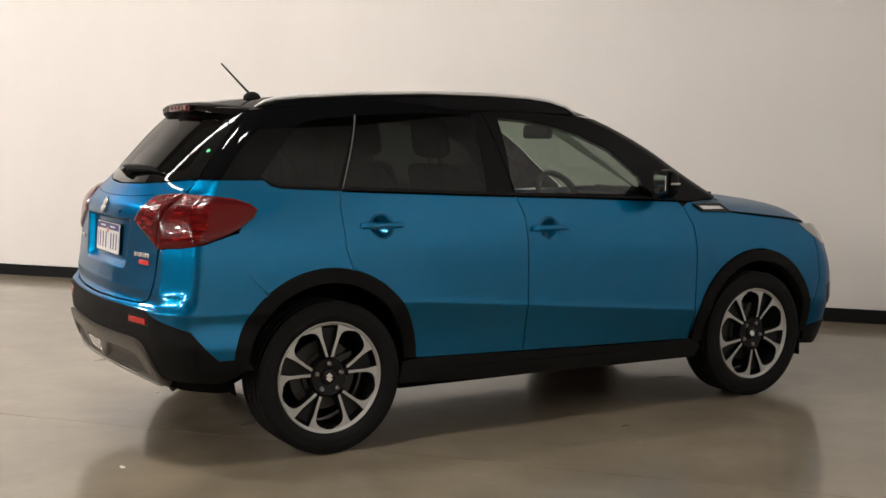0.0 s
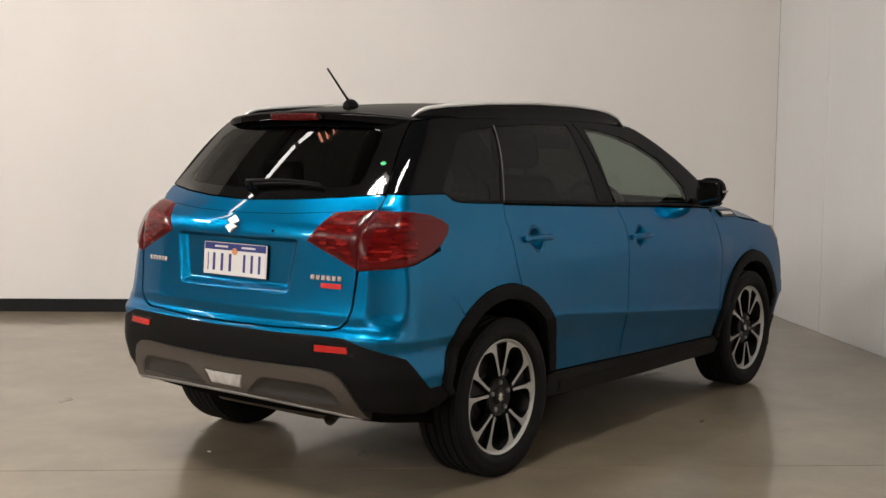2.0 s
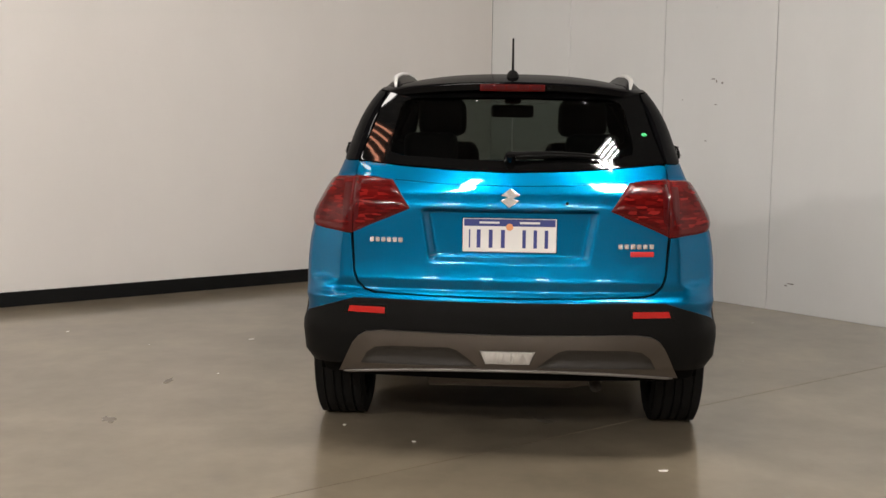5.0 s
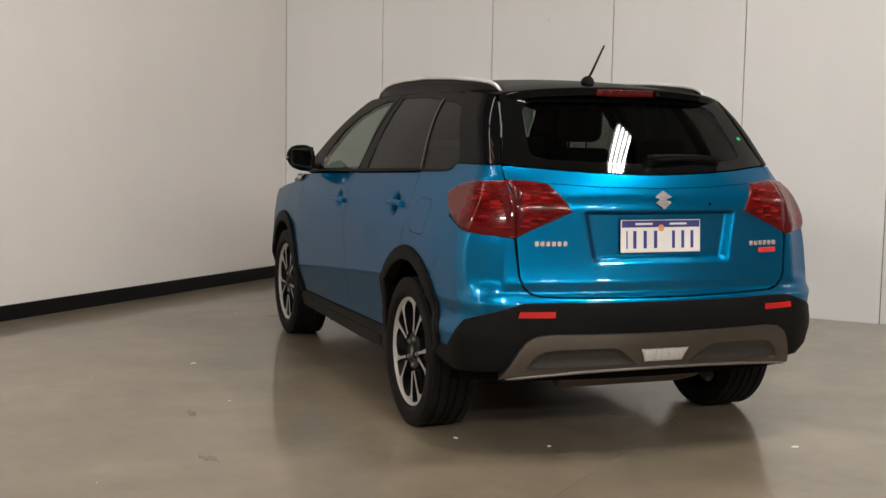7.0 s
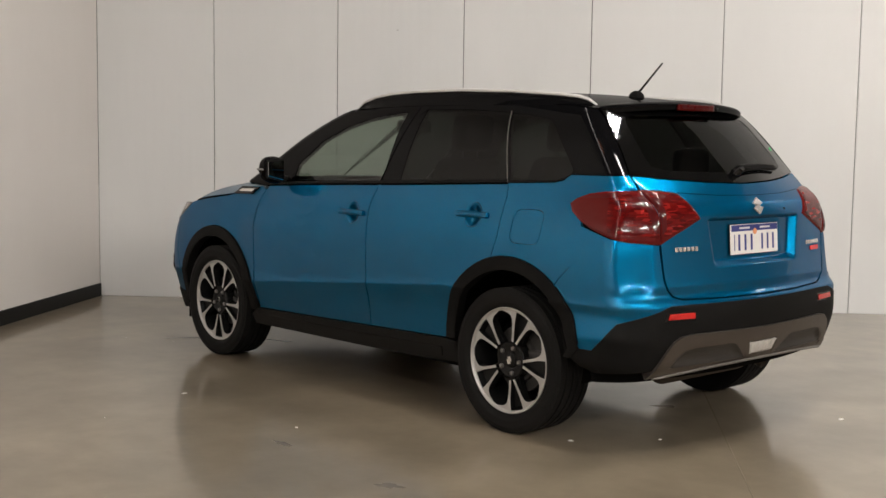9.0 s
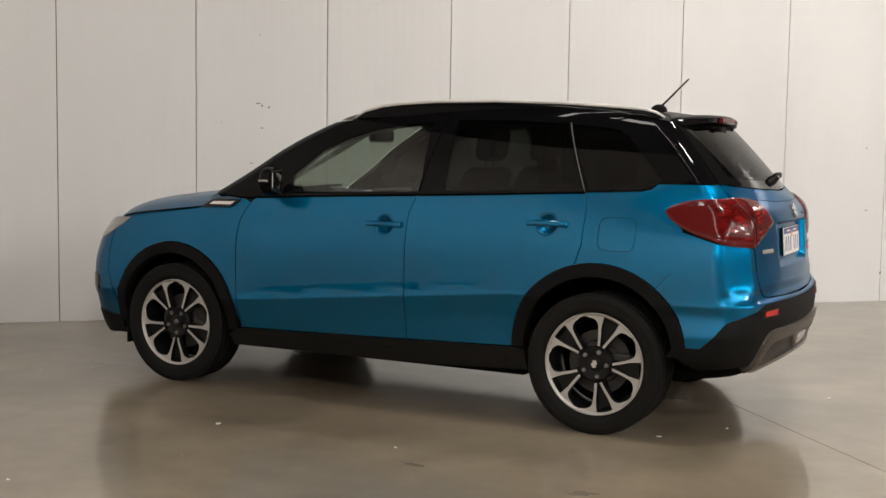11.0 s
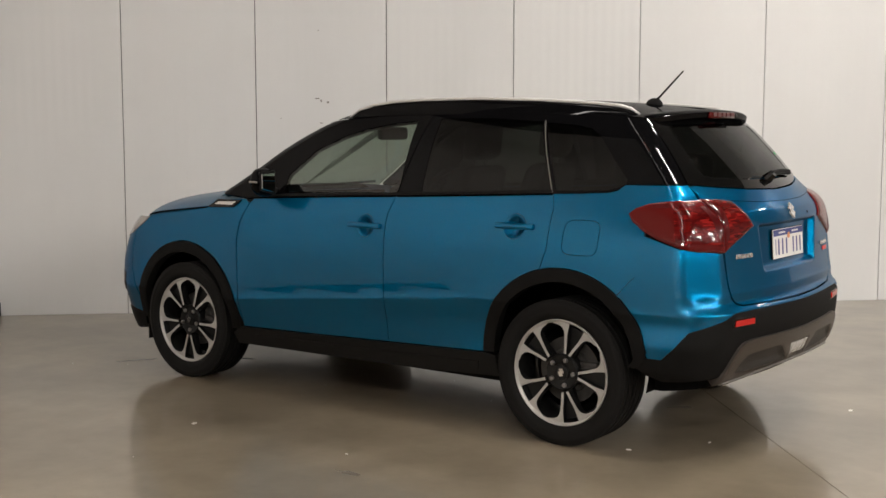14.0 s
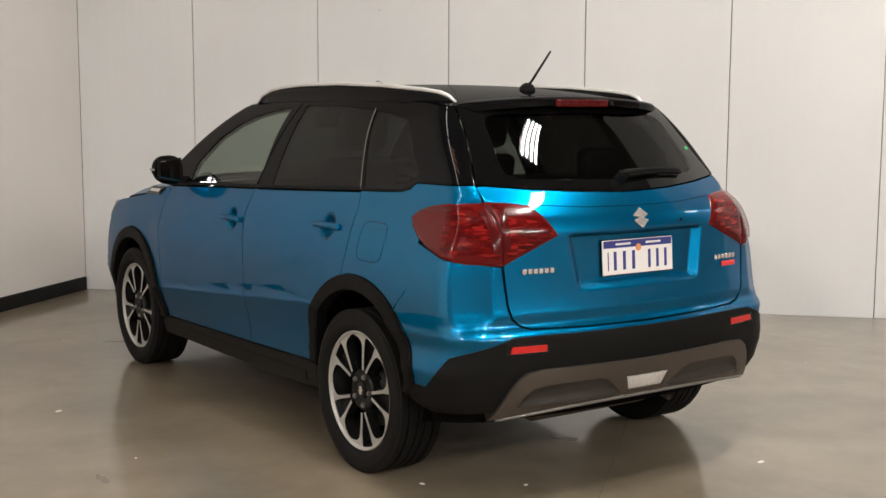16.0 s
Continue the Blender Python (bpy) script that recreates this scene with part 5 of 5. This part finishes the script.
    for s in both:
        gap = [(x, s * (float(edge_y(x)) + 0.004), float(edge_z(x)) + 0.003) for x in np.linspace(2.08, 3.0, 20)]
        v, f = tube(gap, 0.0055, 6)
        build("bonnet_gap", v, f, UNDER, bonnet)

    # front bumper
    for s in both:
        fb = S([(2.96, 0.44), (3.02, 0.60), (3.00, 0.75), (2.97, 0.86), (3.05, 0.845), (3.12, 0.772)]) + [("f", 0.50, 0.775), ("f", 0.45, 0.86), ("f", 0.001, 0.87), ("f", 0.001, 0.36), ("f", 0.5, 0.36)] + S([(3.10, 0.35), (2.93, 0.33)])
        nb = skin("front_bumper", outline(fb, False, 0.03, s), BLUE, car, "turquoise front bumper", gap=0.001)
        skin("bumper_cladding", outline(S([(2.885, 0.345), (2.935, 0.328), (3.10, 0.347)]) + [("f", 0.5, 0.357), ("f", 0.001, 0.357), ("f", 0.001, 0.21), ("f", 0.5, 0.21)] + S([(3.05, 0.225), (2.87, 0.245)]), False, 0.03, s), PLASTIC, nb, "black lower front bumper", offset=0.006, thick=0.03, gap=0)

        skin("fog_trim", outline([("s", 3.10, 0.56), ("s", 3.16, 0.575), ("f", 0.60, 0.56), ("f", 0.60, 0.46), ("s", 3.14, 0.45), ("s", 3.11, 0.48)], False, 0.02, s), GLOSS_PLASTIC, nb, "black fog lamp trim", offset=0.005, thick=0.02, gap=0, grid=0.03)

    # rear wiper
    m = frame_at(at_rear(0.005, 1.198), 1.198, True)
    bm = bmesh.new()
    bmesh.ops.create_cone(bm, cap_ends=True, segments=20, radius1=0.026, radius2=0.018, depth=0.04, matrix=Matrix.Translation((0, 0.018, 0)) @ Matrix.Rotation(radians(-90), 4, "X"))
    wip = part("rear_wiper", placed(bm, m), GLOSS_PLASTIC, tail, "black rear wiper at rest", True)
    sharp(wip, 40)
    for name, y0, y1, h0, h1, lift, z0 in (("wiper_arm", 0.02, -0.345, 0.026, 0.008, 0.034, 1.203), ("wiper_blade", -0.02, -0.36, 0.012, 0.008, 0.022, 1.197)):
        v, f, steps = [], [], 12
        for i in range(steps + 1):
            t = i / steps
            y, h = y0 + (y1 - y0) * t, h0 + (h1 - h0) * t
            z = z0 + 0.012 * math.sin(t * 2.6) - 0.002 * t
            a = at_rear(y, z, True)
            p, nn = Vector(place(a, z, True)), Vector(normal(np.array([a]), np.array([z]), True)[0])
            up = Vector((1, 0, 1)).normalized()
            out = nn * (lift * (1 - 0.4 * t))
            v += [p + out + up * h / 2, p + out + nn * 0.010, p + out - up * h / 2, p + nn * 0.003]
        for i in range(steps):
            for k in range(4):
                f.append((4 * i + k, 4 * i + (k + 1) % 4, 4 * i + 4 + (k + 1) % 4, 4 * i + 4 + k))
        f += [(3, 2, 1, 0), tuple(4 * steps + k for k in range(4))]
        build(name, v, f, PLASTIC, wip)

    # number plate, its characters as plain bars
    m = frame_at(at_rear(0.0, 0.905), 0.905)
    num = part("number_plate", placed(block((-0.186, 0.004, -0.067), (0.186, 0.010, 0.067), 0.003), m), WHITE_PLATE, tail, "white number plate with blue bars")
    part("plate_band", placed(block((-0.181, 0.0098, 0.036), (0.181, 0.0108, 0.064), 0.0004, 1), m), PLATE_BLUE, num)
    part("plate_frame", placed(block((-0.188, 0.001, -0.069), (0.188, 0.0045, 0.069), 0.002), m), GLOSS_PLASTIC, num)
    part("plate_badge", placed(plate_prism(circle(0.0, 0.033, 0.014, 0.014, 16), 0.0125), m), ORANGE, num)
    for x0, x1 in ((-0.165, -0.152), (-0.140, -0.105), (-0.092, -0.057), (-0.044, -0.008), (0.042, 0.074), (0.086, 0.118), (0.130, 0.162)):
        part("plate_bar", placed(block((-x1 + 0.28 * (x1 - x0), 0.0098, -0.050), (-x0 - 0.28 * (x1 - x0), 0.0108, 0.022), 0.0004, 1), m), PLATE_BLUE, num)
    for x0, x1 in ((-0.12, -0.04), (0.04, 0.12)):
        part("plate_small_bar", placed(block((x0, 0.0105, 0.046), (x1, 0.0114, 0.054), 0.0003, 1), m), WHITE_PLATE, num)

    # badges as plain shapes
    m = frame_at(at_rear(0.0, 1.052), 1.052)
    part("emblem", placed(plate_prism([(-0.002, 0.041), (0.038, 0.010), (0.012, 0.002), (0.040, -0.012), (0.002, -0.041), (-0.038, -0.010), (-0.012, -0.002), (-0.040, 0.012)][::-1], 0.010, 0.003), m), BRIGHT, tail, "chrome emblem")
    m = frame_at(at_rear(0.49, 0.880), 0.880)
    for k in range(6):
        x = -0.066 + 0.0235 * k
        part("badge_bar", placed(block((x, 0.001, -0.010), (x + 0.018, 0.006, 0.010), 0.003), m), BRIGHT, tail, "chrome badge bar")
    m = frame_at(at_rear(-0.50, 0.868), 0.868)
    for k in range(6):
        x = -0.072 + 0.025 * k
        part("badge_bar", placed(block((x, 0.001, -0.010), (x + 0.019, 0.006, 0.010), 0.003), m), BRIGHT, tail, "chrome badge bar")
    m = frame_at(at_rear(-0.525, 0.838), 0.838)
    part("red_badge_bar", placed(block((-0.047, 0.001, -0.010), (0.047, 0.005, 0.010), 0.003), m), BADGE_RED, tail, "red badge bar")
    m = frame_at(at_rear(-0.225, 1.035), 1.035)
    part("camera_eye", placed(block((-0.006, 0.0, -0.006), (0.006, 0.004, 0.006), 0.002), m), GLOSS_PLASTIC, tail)

    # underside
    und = part("underbody", block((0.40, -0.70, 0.215), (3.1, 0.70, 0.30), 0.02), UNDER, car, "dark underbody")
    part("boot_floor", block((-0.55, -0.50, 0.40), (0.42, 0.50, 0.46), 0.02), UNDER, und)
    v, f = tube([(0.0, -0.66, 0.30), (0.05, -0.3, 0.27), (0.05, 0.3, 0.27), (0.0, 0.66, 0.30)], 0.045, 10)
    build("rear_axle", v, f, UNDER, car, "dark rear axle beam")
    v, f = tube([(-0.47, -0.34, 0.288), (-0.47, -0.25, 0.286), (-0.47, 0.33, 0.286)], [0.05, 0.065, 0.065], 16, 0.75)
    build("silencer", v, f, RUSTY, car, "dull steel exhaust silencer")
    v, f = tube([(-0.44, -0.34, 0.298), (-0.49, -0.36, 0.292), (-0.56, -0.37, 0.262)], 0.024, 12, 1.0, False)
    build("tailpipe", v, f, RUSTY, car, "dull steel tailpipe turned down")
    for s in both:
        part("splash_shield", block((-0.47, s * 0.60 - 0.15, 0.31), (-0.43, s * 0.60 + 0.15, 0.62), 0.01), UNDER, car)
        part("deflector", block((2.86, s * 0.72 - 0.10, 0.185), (2.872, s * 0.72 + 0.10, 0.27), 0.004), PLASTIC, car)
        v, f = tube([(0.08, s * 0.50, 0.28), (0.10, s * 0.50, 0.62)], 0.045, 12)
        build("coil_spring", v, f, UNDER, car)


def seat(car, x, y, rear=False):
    w = 0.25
    root = part("front_seat" if not rear else "rear_seat", shaped(block((x - 0.25, y - w, 0.52), (x + 0.26, y + w, 0.68), 0.05, 3), lambda a, b, c: (a, b, c)), TRIM, car, "dark cloth seat", True)
    bm = shaped(block((-0.09, -w, 0.0), (0.05, w, 0.62), 0.05, 3), lambda a, b, c: (x - 0.25 + a - 0.33 * c, y + b * (1 - 0.28 * max(0, c - 0.2) / 0.42), 0.62 + c))
    part("backrest", bm, TRIM, root, "", True)
    bm = shaped(block((-0.055, -0.125, 0.0), (0.05, 0.125, 0.19), 0.045, 3), lambda a, b, c: (x - 0.475 + a - 0.15 * c, y + b * (1 - 0.5 * max(0, c - 0.12)), 1.27 + c))
    hr = part("headrest", bm, TRIM, root, "", True)
    for sy in (-0.05, 0.05):
        v, f = tube([(x - 0.465, y + sy, 1.20), (x - 0.475, y + sy, 1.30)], 0.006, 6)
        build("headrest_post", v, f, STEEL, hr)


def build_cabin(car):
    for y in (0.36, -0.36):
        seat(car, 1.25, y)
    bench = part("rear_bench", block((0.05, -0.42, 0.50), (0.55, 0.42, 0.66), 0.05, 3), TRIM, car, "dark cloth rear bench", True)
    bm = shaped(block((-0.10, -0.62, 0.20), (0.04, 0.62, 0.52), 0.05, 3), lambda a, b, c: (0.10 + a - 0.35 * c, b * (1 - 0.15 * c), 0.62 + c))
    part("bench_back", bm, TRIM, bench, "", True)
    for y in (0.36, -0.36):
        bm = shaped(block((-0.045, -0.12, 0.0), (0.045, 0.12, 0.15), 0.04, 3), lambda a, b, c: (-0.10 + a, y + b, 1.15 + c))
        part("headrest", bm, TRIM, bench, "", True)
    dash = part("dashboard", shaped(block((1.72, -0.70, 0.75), (2.25, 0.70, 1.045), 0.06, 3), lambda a, b, c: (a, b, c - 0.05 * (b / 0.7) ** 2)), TRIM, car, "black dashboard", True)
    part("instrument_hood", block((1.66, -0.52, 1.0), (1.86, -0.20, 1.085), 0.035, 3), TRIM, dash, "", True)
    part("floor_pan", block((-0.45, -0.70, 0.38), (2.2, 0.70, 0.44)), UNDER, car)
    for s in (1, -1):
        part("door_card", shaped(block((0.45, s * 0.76 - 0.012, 0.45), (1.95, s * 0.76 + 0.012, 1.07), 0.01), lambda a, b, c: (a, b - s * 0.02 * max(0, c - 0.9) / 0.17, c)), TRIM, car)
    v, f = [], []
    n, r, q = 40, 0.185, 0.016
    tilt = Matrix.Translation((1.56, -0.36, 1.02)) @ Matrix.Rotation(radians(-24), 4, "Y")
    for i in range(n):
        a = 2 * math.pi * i / n
        for k in range(8):
            b = 2 * math.pi * k / 8
            v.append(tilt @ Vector((q * math.sin(b), (r + q * math.cos(b)) * math.cos(a), (r + q * math.cos(b)) * math.sin(a))))
    for i in range(n):
        for k in range(8):
            f.append((i * 8 + k, i * 8 + (k + 1) % 8, ((i + 1) % n) * 8 + (k + 1) % 8, ((i + 1) % n) * 8 + k))
    sw = build("steering_wheel", v, f, TRIM, car, "black steering wheel")
    bm = block((-0.02, -0.16, -0.035), (0.03, 0.16, 0.035), 0.015, 2)
    part("wheel_spoke", placed(bm, tilt), TRIM, sw)
    bm = block((-0.02, -0.03, -0.17), (0.03, 0.03, 0.0), 0.015, 2)
    part("wheel_lower_spoke", placed(bm, tilt), SATIN, sw)
    rv = part("rear_view_mirror", block((1.63, -0.125, 1.365), (1.670, 0.125, 1.44), 0.018, 3), TRIM, car, "black rear-view mirror", True)
    v, f = tube([(1.65, 0, 1.43), (1.66, 0, 1.485)], 0.012, 8)
    build("mirror_stem", v, f, TRIM, rv)
    part("camera_box", block((1.63, -0.05, 1.445), (1.70, 0.05, 1.475), 0.012), TRIM, car)


def build_car():
    car = empty("car", "turquoise compact SUV with a black roof, parked on concrete", "car")
    build_body(car)
    for s in (1, -1):
        build_side(car, s)
    build_cabin(car)
    wheel = build_wheel()
    first = True
    spin = {(0.0, 1): -21, (2.5, 1): -36, (0.0, -1): 0, (2.5, -1): 44}
    for x, z in ((0.0, 0.3335), (2.5, 0.3335)):
        for s in (1, -1):
            m = Matrix.Translation((x, s * 0.744, z)) @ Matrix.Rotation(0 if s > 0 else math.pi, 4, "Z") @ Matrix.Rotation(radians(spin[(x, s)]), 4, "Y")
            if first:
                wheel.matrix_basis = m
                wheel.parent = car
                first = False
            else:
                w = copy_thing(wheel, m)
    return car


build_car()
